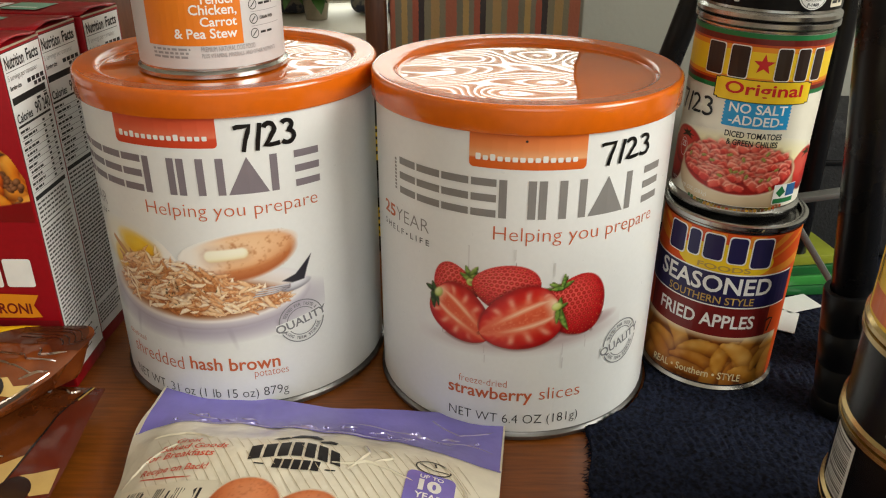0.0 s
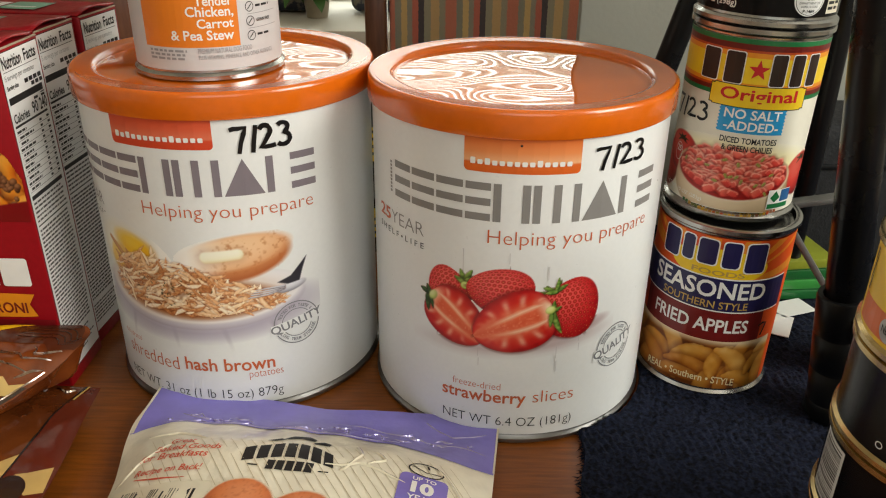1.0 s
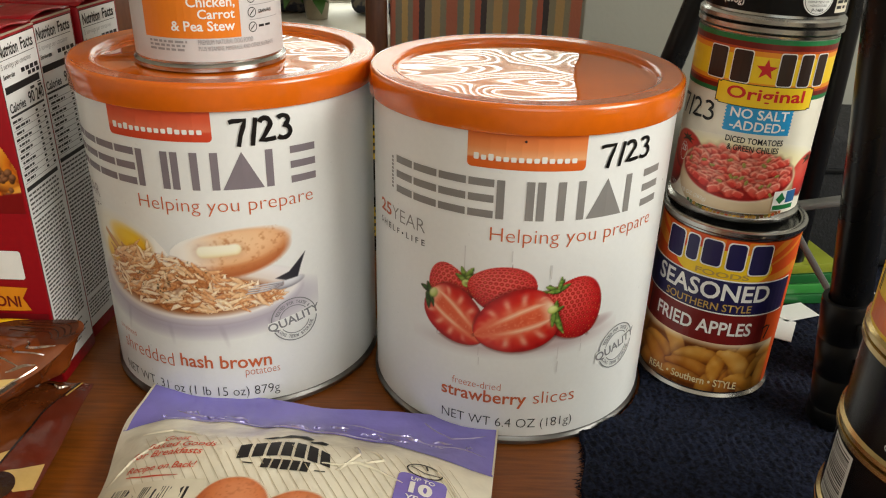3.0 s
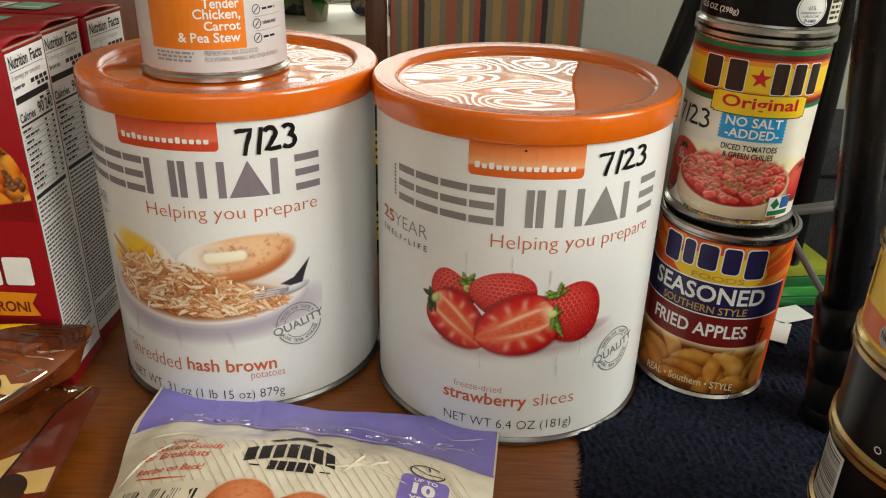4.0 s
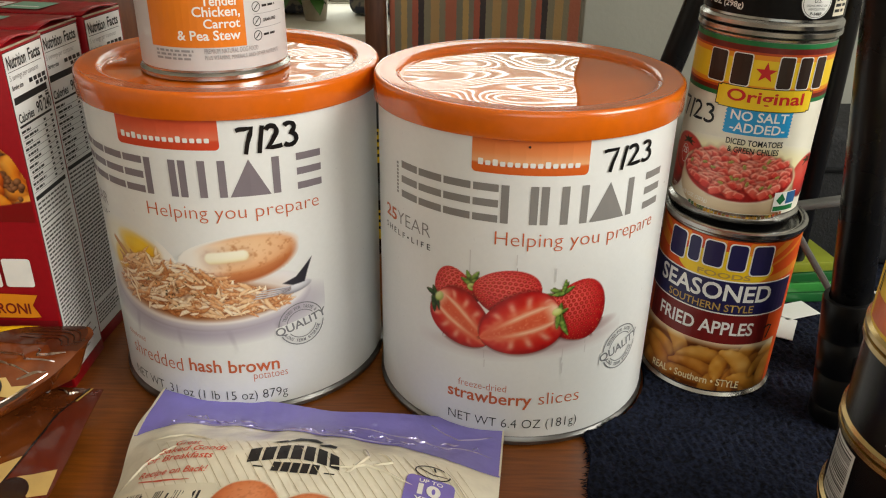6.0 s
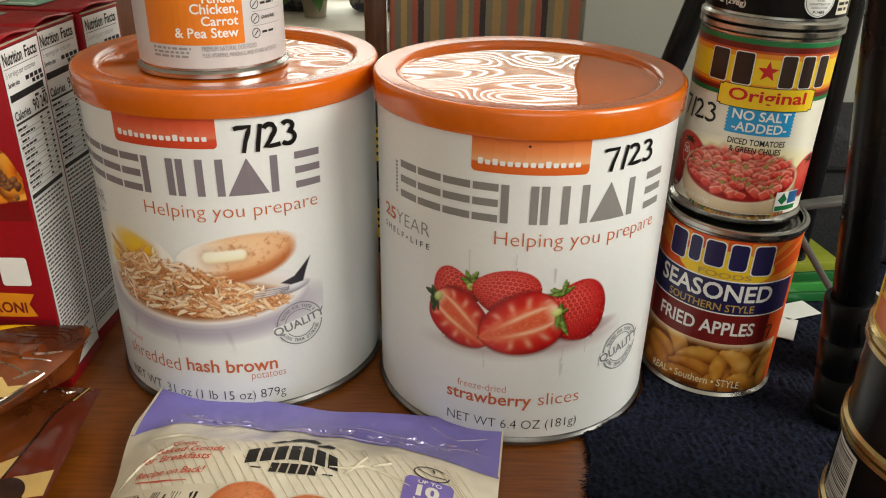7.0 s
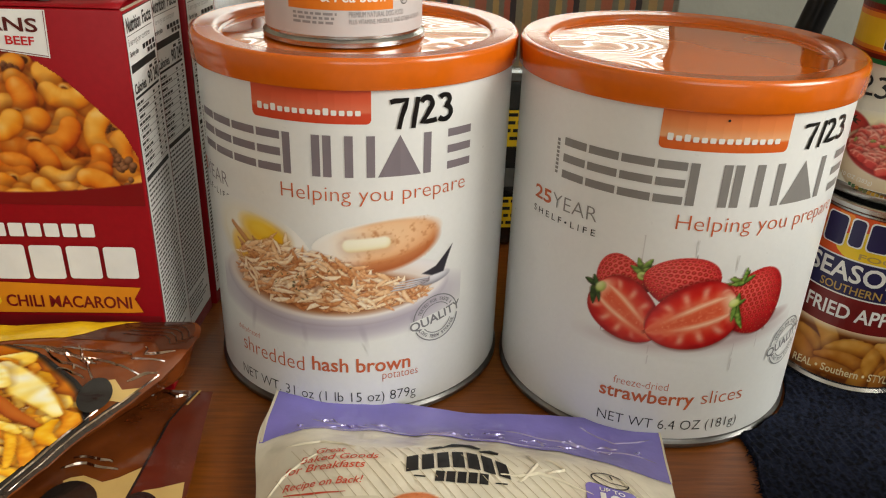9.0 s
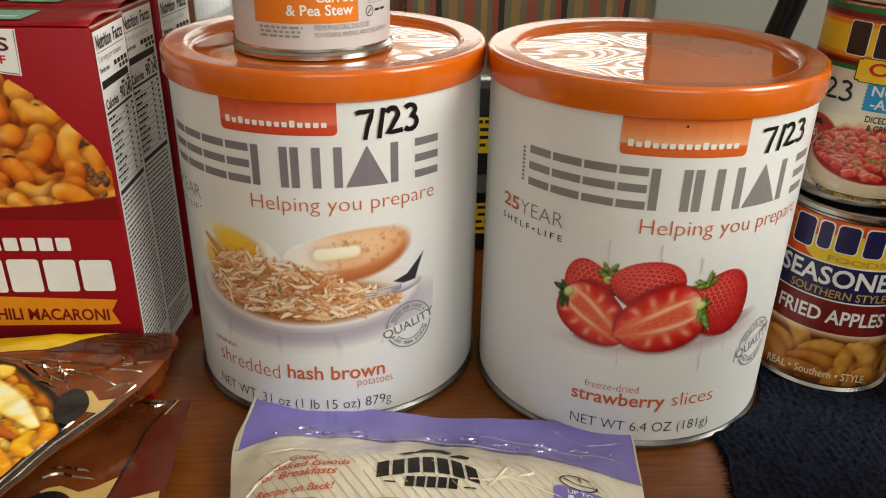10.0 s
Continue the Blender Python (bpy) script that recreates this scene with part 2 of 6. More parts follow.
def text_bm(s, x0, x1, y0, y1, bold=0.0, slant=0.0, turn=0.0, arc=0.0):
    """Words as a flat sheet that fills the given box. arc lifts the middle against the ends."""
    data = bpy.data.curves.new("words", "FONT")
    data.body, data.offset, data.shear, data.resolution_u = s, bold, slant, 3
    ob = bpy.data.objects.new("words", data)
    scene.collection.objects.link(ob)
    me = bpy.data.meshes.new_from_object(ob.evaluated_get(bpy.context.evaluated_depsgraph_get()))
    bpy.data.objects.remove(ob)
    bpy.data.curves.remove(data)
    bm = bmesh.new()
    bm.from_mesh(me)
    bpy.data.meshes.remove(me)
    xs, ys = [v.co.x for v in bm.verts], [v.co.y for v in bm.verts]
    w, h = max(xs) - min(xs), max(ys) - min(ys)
    lx, ly = min(xs), min(ys)
    c, sn = math.cos(radians(turn)), math.sin(radians(turn))
    for v in bm.verts:
        u, t = (v.co.x - lx) / w, (v.co.y - ly) / h
        x, y = (u - 0.5) * (x1 - x0), (t - 0.5) * (y1 - y0) + arc * (1 - (2 * u - 1) ** 2)
        v.co = ((x0 + x1) / 2 + x * c - y * sn, (y0 + y1) / 2 + x * sn + y * c, 0)
    bm.normal_update()
    for f in bm.faces:
        if f.normal.z < 0:
            f.normal_flip()
    return bm


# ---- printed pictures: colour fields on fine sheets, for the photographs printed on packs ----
def tones_at(tones, s):
    """Colour ramp over 0..1, in 0-255 display values."""
    t = np.linspace(0, 1, len(tones))
    return np.stack([np.interp(s, t, [c[k] for c in tones]) for k in range(3)], -1)


class Picture:
    """A printed picture in millimetres: a colour at each point of a grid, and how much ink lies there."""

    def __init__(self, x0, x1, z0, z1, step, paper, seed=0):
        self.x, self.z = np.arange(x0, x1 + step / 2, step), np.arange(z0, z1 + step / 2, step)
        self.X, self.Z = np.meshgrid(self.x, self.z)
        self.rgb = np.ones(self.X.shape + (3,)) * np.array(paper, float)
        self.ink = np.zeros(self.X.shape)
        self.step, self.seed = step, seed

    def grain(self, size, seed=0):
        """Soft noise from 0 to 1."""
        cells = np.random.default_rng(self.seed * 97 + seed).random((61, 67))
        u, v = self.X / size + 200, self.Z / size + 200
        i, j = np.floor(u).astype(int), np.floor(v).astype(int)
        f, g = u - i, v - j
        f, g = f * f * (3 - 2 * f), g * g * (3 - 2 * g)
        a, b, c, d = (cells[(i + p) % 61, (j + q) % 67] for p, q in ((0, 0), (1, 0), (0, 1), (1, 1)))
        return (a * (1 - f) + b * f) * (1 - g) + (c * (1 - f) + d * f) * g

    def window(self, x0, x1, z0, z1):
        i0, i1 = np.searchsorted(self.x, (x0, x1))
        j0, j1 = np.searchsorted(self.z, (z0, z1))
        return np.s_[j0:j1, i0:i1]

    def lay(self, w, colour, amount, ink=True):
        k = np.clip(amount, 0, 1)[..., None]
        self.rgb[w] = self.rgb[w] * (1 - k) + np.asarray(colour, float) * k
        if ink:
            self.ink[w] = np.maximum(self.ink[w], k[..., 0])

    def dim(self, w, amount):
        self.rgb[w] = self.rgb[w] * (1 - np.clip(amount, 0, 0.9)[..., None] * np.array((0.72, 1.0, 1.08)))

    def oval(self, cx, cz, a, b, tilt, tones, feather=0.25, amount=1.0, light=(-0.45, 0.6), flatness=0.6):
        """A rounded form: tones run from its dark to its light side."""
        m = max(a, b) * (1 + feather)
        w = self.window(cx - m, cx + m, cz - m, cz + m)
        c, s = math.cos(radians(tilt)), math.sin(radians(tilt))
        dx, dz = self.X[w] - cx, self.Z[w] - cz
        u, v = (dx * c + dz * s) / a, (-dx * s + dz * c) / b
        q = np.hypot(u, v)
        up = np.sqrt(np.clip(1 - q * q, 0, 1))
        lu, lv = light[0] * c + light[1] * s, -light[0] * s + light[1] * c
        shade = np.clip(0.5 * (u * lu + v * lv) + flatness * up + 0.12, 0, 1)
        self.lay(w, tones_at(tones, shade), np.clip((1 - q) / feather + 0.5, 0, 1) * amount)

    def tube(self, points, radii, tones, light=(-0.35, 0.6), drop=0.45, edge=0.12, tooth=0.0):
        """A rounded strand along a polyline, with the dark that it throws on what lies below it."""
        p, r = np.array(points, float), np.array(radii, float)
        m = r.max() * 1.9
        w = self.window(p[:, 0].min() - m, p[:, 0].max() + m, p[:, 1].min() - m, p[:, 1].max() + m)
        X, Z = self.X[w], self.Z[w]
        if X.size == 0:
            return
        best = np.full(X.shape, 9.0)
        nx, nz = np.zeros(X.shape), np.zeros(X.shape)
        for (a, b), (ra, rb) in zip(zip(p, p[1:]), zip(r, r[1:])):
            d = b - a
            t = np.clip(((X - a[0]) * d[0] + (Z - a[1]) * d[1]) / max(d @ d, 1e-9), 0, 1)
            rr = ra + (rb - ra) * t
            dx, dz = (X - a[0] - d[0] * t) / rr, (Z - a[1] - d[1] * t) / rr
            q = np.hypot(dx, dz)
            near = q < best
            best = np.where(near, q, best)
            nx, nz = np.where(near, dx, nx), np.where(near, dz, nz)
        if drop:
            self.dim(w, drop * np.clip(1.75 - best, 0, 0.75) / 0.75)
        up = np.sqrt(np.clip(1 - best * best, 0, 1))
        shade = np.clip(0.55 * (nx * light[0] + nz * light[1]) + 0.62 * up + 0.05, 0, 1)
        if tooth:
            shade = np.clip(shade + tooth * (self.grain(r.max() * 0.7, 5)[w] - 0.5), 0, 1)
        self.lay(w, tones_at(tones, shade), np.clip((1 - best) / edge, 0, 1))

    def chunk(self, cx, cz, a, b, tilt, tones, level, drop=0.4):
        """A flat-faced cut piece with softened corners."""
        m = max(a, b) * 1.7
        w = self.window(cx - m, cx + m, cz - m, cz + m)
        if self.X[w].size == 0:
            return
        c, s = math.cos(radians(tilt)), math.sin(radians(tilt))
        dx, dz = self.X[w] - cx, self.Z[w] - cz
        u, v = (dx * c + dz * s) / a, (-dx * s + dz * c) / b
        q = (np.abs(u) ** 3.5 + np.abs(v) ** 3.5) ** (1 / 3.5)
        self.dim(w, drop * np.clip(1.5 - q, 0, 0.5) * 2)
        shade = np.clip(level + 0.16 * v - 0.1 * u + 0.25 * (q > 0.62) * (dz > 0) - 0.22 * (q > 0.7) * (dz < 0), 0, 1)
        self.lay(w, tones_at(tones, shade), np.clip((1 - q) / 0.2, 0, 1))

    def outline(self, loop, feather=0.6):
        """How far each point lies inside a closed outline, from 0 to 1 over the feather's width."""
        inside, dist = np.zeros(self.X.shape, bool), np.full(self.X.shape, 1e9)
        for (ax, az), (bx, bz) in zip(loop, loop[1:] + loop[:1]):
            cross = (az > self.Z) != (bz > self.Z)
            inside ^= cross & (self.X < (bx - ax) * (self.Z - az) / ((bz - az) or 1e-9) + ax)
            d2 = max((bx - ax) ** 2 + (bz - az) ** 2, 1e-9)
            t = np.clip(((self.X - ax) * (bx - ax) + (self.Z - az) * (bz - az)) / d2, 0, 1)
            dist = np.minimum(dist, np.hypot(self.X - ax - (bx - ax) * t, self.Z - az - (bz - az) * t))
        return np.clip(np.where(inside, dist, -dist) / feather + 0.5, 0, 1)


PRINTS = {}


def print_gloss(rough):
    """Ink on glossy paper, coloured by the picture."""
    if rough not in PRINTS:
        m = ink("printed picture ink", (200, 200, 200), rough)
        nodes = m.node_tree.nodes
        field = nodes.new("ShaderNodeVertexColor")
        field.layer_name = "ink"
        m.node_tree.links.new(field.outputs["Color"], nodes["Principled BSDF"].inputs["Base Color"])
        PRINTS[rough] = m
    return PRINTS[rough]


def print_sheet(parent, picture, place, rough=0.34, label="printed colour photograph", name="picture_print", cut=0.03):
    """Lay a picture on a pack: place(x, z) turns arrays of millimetres into points in metres."""
    rows, cols = picture.X.shape
    wet = picture.ink > cut
    quads = wet[:-1, :-1] | wet[1:, :-1] | wet[:-1, 1:] | wet[1:, 1:]
    j, i = np.nonzero(quads)
    first = j * cols + i
    faces = np.stack([first, first + 1, first + cols + 1, first + cols], 1)
    used, back = np.unique(faces, return_inverse=True)
    points = np.asarray(place(picture.X.ravel()[used], picture.Z.ravel()[used]))
    me = bpy.data.meshes.new(name)
    me.from_pydata(points.tolist(), [], back.reshape(-1, 4).tolist())
    c = np.clip(picture.rgb.reshape(-1, 3)[used] / 255, 0, 1)
    c = np.where(c > 0.04045, ((c + 0.055) / 1.055) ** 2.4, c / 12.92)
    field = me.color_attributes.new("ink", "FLOAT_COLOR", "POINT")
    field.data.foreach_set("color", np.concatenate([c, np.ones((len(c), 1))], 1).ravel())
    me.polygons.foreach_set("use_smooth", [True] * len(me.polygons))
    me.materials.append(print_gloss(rough))
    ob = new(name, me)
    ob.parent = parent
    ob["label"] = label
    return ob


def round_wall(r, lift=0.00022):
    def place(x, z):
        a = x * 0.001 / r
        return np.stack([(r + lift) * np.sin(a), -(r + lift) * np.cos(a), z * 0.001], 1)
    return place


# ---- the setting: table, room, windows ----
def lid_material():
    """Glossy orange plastic whose flat top is gently warped, so that the blinds swim in it."""
    m = bpy.data.materials.new("glossy warped lid plastic")
    m.use_nodes = True
    nodes, link = m.node_tree.nodes, m.node_tree.links.new
    b = nodes["Principled BSDF"]
    b.inputs["Base Color"].default_value, b.inputs["Roughness"].default_value = rgb((224, 106, 18)), 0.02
    b.inputs["Coat Weight"].default_value, b.inputs["Coat Roughness"].default_value = 0.5, 0.01
    where = nodes.new("ShaderNodeTexCoord")
    warp = nodes.new("ShaderNodeTexNoise")
    warp.inputs["Scale"].default_value, warp.inputs["Detail"].default_value = 17.0, 0.3
    link(where.outputs["Object"], warp.inputs["Vector"])
    relief = nodes.new("ShaderNodeBump")
    relief.inputs["Strength"].default_value, relief.inputs["Distance"].default_value = 1.0, 0.0022
    link(warp.outputs[0], relief.inputs["Height"])
    for socket in ("Normal", "Coat Normal"):
        link(relief.outputs[0], b.inputs[socket])
    return m


LID_TOP = lid_material()

FLOOR_Z, CEIL_Z = -0.75, 1.75
tagged(part("floor", box_bm(-2.2, 2.0, -2.0, 2.9, FLOOR_Z - 0.1, FLOOR_Z), FLOOR_WOOD, smooth=0), "oak plank floor of the room", "floor", kind="structure")
tagged(part("ceiling", box_bm(-2.2, 2.0, -2.0, 2.9, CEIL_Z, CEIL_Z + 0.1), CEILING_PAINT, smooth=0), "plain pale painted ceiling", "ceiling", kind="structure")


def wall_with_opening(name, along, at, lo, hi, thick, o0, o1, z0, z1, mat, label):
    """A wall along x or y with one rectangular opening."""
    bm = bmesh.new()
    for a0, a1, b0, b1 in ((lo, o0, FLOOR_Z, CEIL_Z), (o1, hi, FLOOR_Z, CEIL_Z), (o0, o1, FLOOR_Z, z0), (o0, o1, z1, CEIL_Z)):
        x0, x1, y0, y1 = (a0, a1, at, at + thick) if along == "x" else (at, at + thick, a0, a1)
        bmesh.ops.create_cube(bm, size=1, matrix=Matrix.LocRotScale(((x0 + x1) / 2, (y0 + y1) / 2, (b0 + b1) / 2), None, (x1 - x0, y1 - y0, b1 - b0)))
    return tagged(part(name, bm, mat, smooth=0), label, "wall", kind="structure")


wall_with_opening("wall_north", "x", 2.6, -2.2, 2.0, 0.15, -0.66, 1.54, -0.13, 1.5, ROOM_PAINT, "pale painted wall with a wide window")
wall_with_opening("wall_east", "y", 1.8, -2.0, 2.6, 0.15, -1.05, 0.15, 0.5, 1.65, ROOM_PAINT, "pale painted side wall with a window")
# Out of view; the opening is added for the rear fill lamp.
wall_with_opening("wall_south", "x", -1.95, -2.2, 2.0, 0.15, -0.7, 0.9, 0.35, 1.55, ROOM_PAINT, "unseen pale rear wall with an opening added for fill light")
tagged(part("wall_west", box_bm(-2.2, -2.05, -1.8, 2.6, FLOOR_Z, CEIL_Z), ROOM_PAINT, smooth=0), "plain pale painted side wall", "wall", kind="structure")
tagged(part("wall_partition", box_bm(0.107, 1.0, 0.632, 0.646, FLOOR_Z, 0.95, 0.002), WALL_PAINT), "thin grey painted partition panel beside the table", "wall", kind="structure")
tagged(part("backdrop", box_bm(-2.6, 3.0, 3.3, 3.32, -0.4, 2.3), SKY_GLOW, smooth=0), "bright overcast daylight outside the window", "sky", kind="structure")

# window ahead: frame, sill, blind
window = thing("window_1", pose(0.44, 2.6, -0.13), "wide white window with half-open horizontal blinds", "window", kind="structure")
for x0, x1, z0, z1 in ((-1.1, -1.055, 0, 1.63), (1.055, 1.1, 0, 1.63), (-1.055, 1.055, 0, 0.05), (-1.055, 1.055, 1.58, 1.63)):
    part("window_frame", box_bm(x0, x1, 0.03, 0.09, z0, z1, 0.004), BLIND, window)
part("window_sill", box_bm(-1.1, 1.1, 0.0, 0.03, -0.03, -0.002, 0.006), BLIND, window)
slat_mesh = None
for i in range(50):
    if slat_mesh is None:
        bm = bmesh.new()
        ribs = [[bm.verts.new((x, -0.0125 + 0.025 * k / 6, 0.0022 * math.sin(math.pi * k / 6))) for k in range(7)] for x in (-1.05, 1.05)]
        for k in range(6):
            bm.faces.new((ribs[0][k], ribs[1][k], ribs[1][k + 1], ribs[0][k + 1]))
        slat = part("slat", bm, SLAT, window, "thin curved vinyl slat", smooth=60)
        slat_mesh = slat.data
    else:
        slat = new("slat", slat_mesh)
        slat.parent = window
    slat.matrix_local = pose(0, -0.005, 0.33 + i * 0.0245, 58, 0, 0)

# the table
table = thing("dining_table", pose(0, 0.35, 0), "varnished orange-brown wooden table with a satin top", "table")
part("tabletop", box_bm(-0.85, 0.55, -0.55, 0.27, -0.035, 0.0, 0.006, 3), TABLE_WOOD, table)
for x in (-0.78, 0.48):
    for y in (-0.48, 0.2):
        part("leg", box_bm(x - 0.03, x + 0.03, y - 0.03, y + 0.03, FLOOR_Z, -0.035, 0.004), TABLE_WOOD, table)

# ---- tins ----
R_CAN = 0.0784
tin_profile = [(0, 0.003), (0.074, 0.003), (0.0755, 0.0005), (0.0785, 0.0), (0.0797, 0.0012), (0.0797, 0.0032), (0.0786, 0.0044), (0.0781, 0.0052), (0.0781, 0.171), (0.0781, 0.178), (0, 0.178)]
lid_rim = [(0.0785, 0.1705), (0.0803, 0.1700), (0.0806, 0.1706), (0.0806, 0.1808), (0.0803, 0.1822), (0.0795, 0.1830), (0.0785, 0.1832), (0.0776, 0.1830), (0.0770, 0.1828), (0.0700, 0.1828), (0.0685, 0.1825), (0.0672, 0.1812), (0.0668, 0.1800), (0.0662, 0.1797), (0.0650, 0.17965), (0.0650, 0.1790), (0.0785, 0.1790), (0.0785, 0.1705)]
lid_panel = [(0, 0.1797)] + [(0.0650 * i / 12, 0.1797) for i in range(1, 13)] + [(0.0650, 0.1788), (0, 0.1788)]


def storage_can(m, label):
    can = thing("storage_can", m, label, "can", "large storage cans")
    part("body", lathe(tin_profile), SEAM_TIN, can, "tin body with rolled seam")
    wrap = shape(rect(-math.pi * R_CAN, math.pi * R_CAN, 0.0055, 0.1735))
    part("paper_label", bend(wrap, R_CAN), PAPER, can, "glossy white printed wrap")
    part("lid_rim", lathe(lid_rim), ORANGE_LID, can, "orange plastic rim")
    part("lid_panel", lathe(lid_panel), LID_TOP, can, "glossy orange lid top")
    return can


can_left = storage_can(pose(-0.1177, 0.4375, 0, 0, 0, -8.8), "large white tin with orange lid and hash brown picture")
can_right = storage_can(pose(0.0426, 0.4148, 0), "large white tin with orange lid and strawberry picture")


def small_tin(name, m, r, h, body_mat, label, metal=TIN, group="small food tins", bare=0.0055):
    """A seamed food tin with a printed wrap and recessed ends."""
    can = thing(name, m, label, "can", group)
    s = 0.0013
    prof = [(0, 0.004), (r - 0.004, 0.004), (r - 0.003, 0.0003), (r - 0.0008, 0), (r + s, 0.0008), (r + s, 0.0028), (r - 0.0004, 0.0042), (r - 0.0006, 0.006), (r - 0.0006, h - 0.006), (r - 0.0004, h - 0.0042), (r + s, h - 0.0028), (r + s, h - 0.0006), (r - 0.0002, h), (r - 0.0022, h - 0.0004), (r - 0.003, h - 0.0035), (r - 0.006, h - 0.0040), (r - 0.008, h - 0.0032), (r - 0.012, h - 0.0032), (r - 0.014, h - 0.0038), (0, h - 0.0038)]
    part("body", lathe(prof, 96), metal, can, "seamed metal body")
    part("paper_label", bend(shape(rect(-math.pi * r, math.pi * r, bare, h - bare)), r), body_mat, can)
    return can


# ---- print on the large tins ----
MM = 0.001


def mm(loop):
    return [(x * MM, y * MM) for x, y in loop]


def wrap_shape(parent, name, mat, *loops, r=R_CAN, lift=0.00012, zs=None, label=""):
    return print_parts(name, bend(shape(*[mm(l) for l in loops], zs=zs), r, lift), mat, parent, label)


def wrap_words(parent, s, x0, x1, z0, z1, mat, r=R_CAN, lift=0.00018, **how):
    how = {k: (v * MM if k == "arc" else v) for k, v in how.items()}
    return part("lettering", bend(text_bm(s, x0 * MM, x1 * MM, z0 * MM, z1 * MM, **how), r, lift), mat, parent, smooth=0)


def marks(x0, x1, z0, z1, style, w):
    """Plain unlettered shapes that fill a box: level bars, posts, a peak, a slab."""
    if style == "bars":
        h = (z1 - z0 - 3 * w) / 2
        return [rect(x0, x1, z0 + k * (w + h), z0 + k * (w + h) + w) for k in range(3)]
    if style == "peak":
        return [[(x0, z0), (x1, z0), ((x0 + x1) / 2, z1)]]
    if style == "slab":
        return [rect(x0, x1, z0, z1, min(1.5, (x1 - x0) / 3))]
    n = int(style)
    return [rect(x0 + (x1 - x0 - w) * k / max(1, n - 1), x0 + (x1 - x0 - w) * k / max(1, n - 1) + w, z0, z1) for k in range(n)]


def essentials_print(can, grey, tag, up=0.0):
    before = set(can.children)
    # coloured tab under the lid, fading to a paler tone above its lower edge
    wrap_shape(can, "tab_print", tag, rect(-31.7, 22.4, 153.2, 171, 2.2, "bl br"))
    wrap_shape(can, "brand_mark", WHITE_INK, *[rect(-28.6 + i * 3.4, -26.2 + i * 3.4, 156.9, 160.0 if i in (0, 2, 9) else 159.2, 0.5) for i in range(14)], lift=0.0003)
    # the grey brand word as plain shapes
    x = -75.0
    for wide, style in ((12.5, "bars"), (14.5, "bars"), (14.5, "bars"), (12.5, "bars"), (17.5, "2"), (23, "3"), (20, "peak"), (11.5, "1"), (14, "bars")):
        wrap_shape(can, "brand_mark", grey, *marks(x, x + wide - 0.3, 129, 148, style, 3.7))
        x += wide + 0.95
    wrap_shape(can, "brand_mark", grey, *[rect(-79.5, -77.8, 130 + i * 1.9, 131.3 + i * 1.9) for i in range(9)])
    wrap_words(can, "Helping you prepare", -19.2, 69.8, 115.4, 124.6, RUST_INK, bold=-0.013)
    wrap_words(can, "25", -92.5, -80, 113.4, 120.2, RUST_INK, bold=0.018)
    wrap_words(can, "YEAR", -79, -53.5, 113.4, 120.2, grey, bold=-0.012)
    wrap_words(can, "S H E L F \u2022 L I F E", -92.5, -53.5, 106.4, 109.6, BLACK)
    # quality seal
    cx, cz = 55.4, 51.5
    wrap_shape(can, "seal_print", SEAL_INK, *ring(cx, cz, 12.8, 0.6), *ring(cx, cz, 8.4, 0.45, a0=40, a1=170), *ring(cx, cz, 8.4, 0.45, a0=205, a1=345), lift=0.00034)
    wrap_shape(can, "seal_print", PAPER, [(cx - 15, cz - 6.4), (cx + 14, cz - 0.6), (cx + 14.6, cz + 6.2), (cx - 14.6, cz + 0.2)], lift=0.0004)
    wrap_words(can, "QUALITY", cx - 15, cx + 15, cz - 3.0, cz + 3.0, SEAL_INK, lift=0.00046, bold=0.018, turn=13)
    for s, a0, a1 in (("TESTED FOR TASTE &", 158, 38), ("LONG TERM STORAGE", 212, 338)):
        n = len(s)
        letters = bmesh.new()
        for i, ch in enumerate(s):
            if ch == " ":
                continue
            a = radians(a0 + (a1 - a0) * i / (n - 1))
            px, pz = cx + 10.4 * math.cos(a), cz + 10.4 * math.sin(a)
            turn = math.degrees(a) - 90 if a0 < 180 else math.degrees(a) + 90
            one = text_bm(ch, (px - 0.62) * MM, (px + 0.62) * MM, (pz - 0.95) * MM, (pz + 0.95) * MM, bold=0.02, turn=turn)
            me = bpy.data.meshes.new("letter")
            one.to_mesh(me)
            one.free()
            letters.from_mesh(me)
            bpy.data.meshes.remove(me)
        part("lettering", bend(letters, R_CAN, 0.00036), SEAL_INK, can, smooth=0)
    for ob in set(can.children) - before:
        ob.location.z += up


def stroke(points, w, seed=0):
    rnd = random.Random(seed)
    return band(points, [w * rnd.uniform(0.85, 1.12) for _ in points])


def date_strokes(x, z, w, h, pen, seed=0):
    """The handwritten date: strokes of the figures 7 / 2 3."""
    def arc_points(cx, cz, a, b, a0, a1, n=10):
        return [(cx + a * math.cos(radians(a0 + (a1 - a0) * i / n)), cz + b * math.sin(radians(a0 + (a1 - a0) * i / n))) for i in range(n + 1)]
    seven = [(0.0, 0.86), (0.06, 0.9), (0.14, 0.9), (0.25, 0.92), (0.22, 0.7), (0.17, 0.4), (0.13, 0.02)]
    slash = [(0.42, 0.98), (0.40, 0.7), (0.37, 0.35), (0.35, 0.02)]
    two = arc_points(0.56, 0.74, 0.09, 0.2, 160, -50) + [(0.55, 0.35), (0.48, 0.16), (0.56, 0.18), (0.68, 0.2), (0.73, 0.22)]
    three = arc_points(0.86, 0.8, 0.09, 0.16, 150, -60) + arc_points(0.86, 0.4, 0.12, 0.22, 80, -140)
    out = []
    for k, s in enumerate((seven, slash, two, three)):
        out += stroke([(x + u * w, z + v * h) for u, v in s], pen, seed + k)
    return out


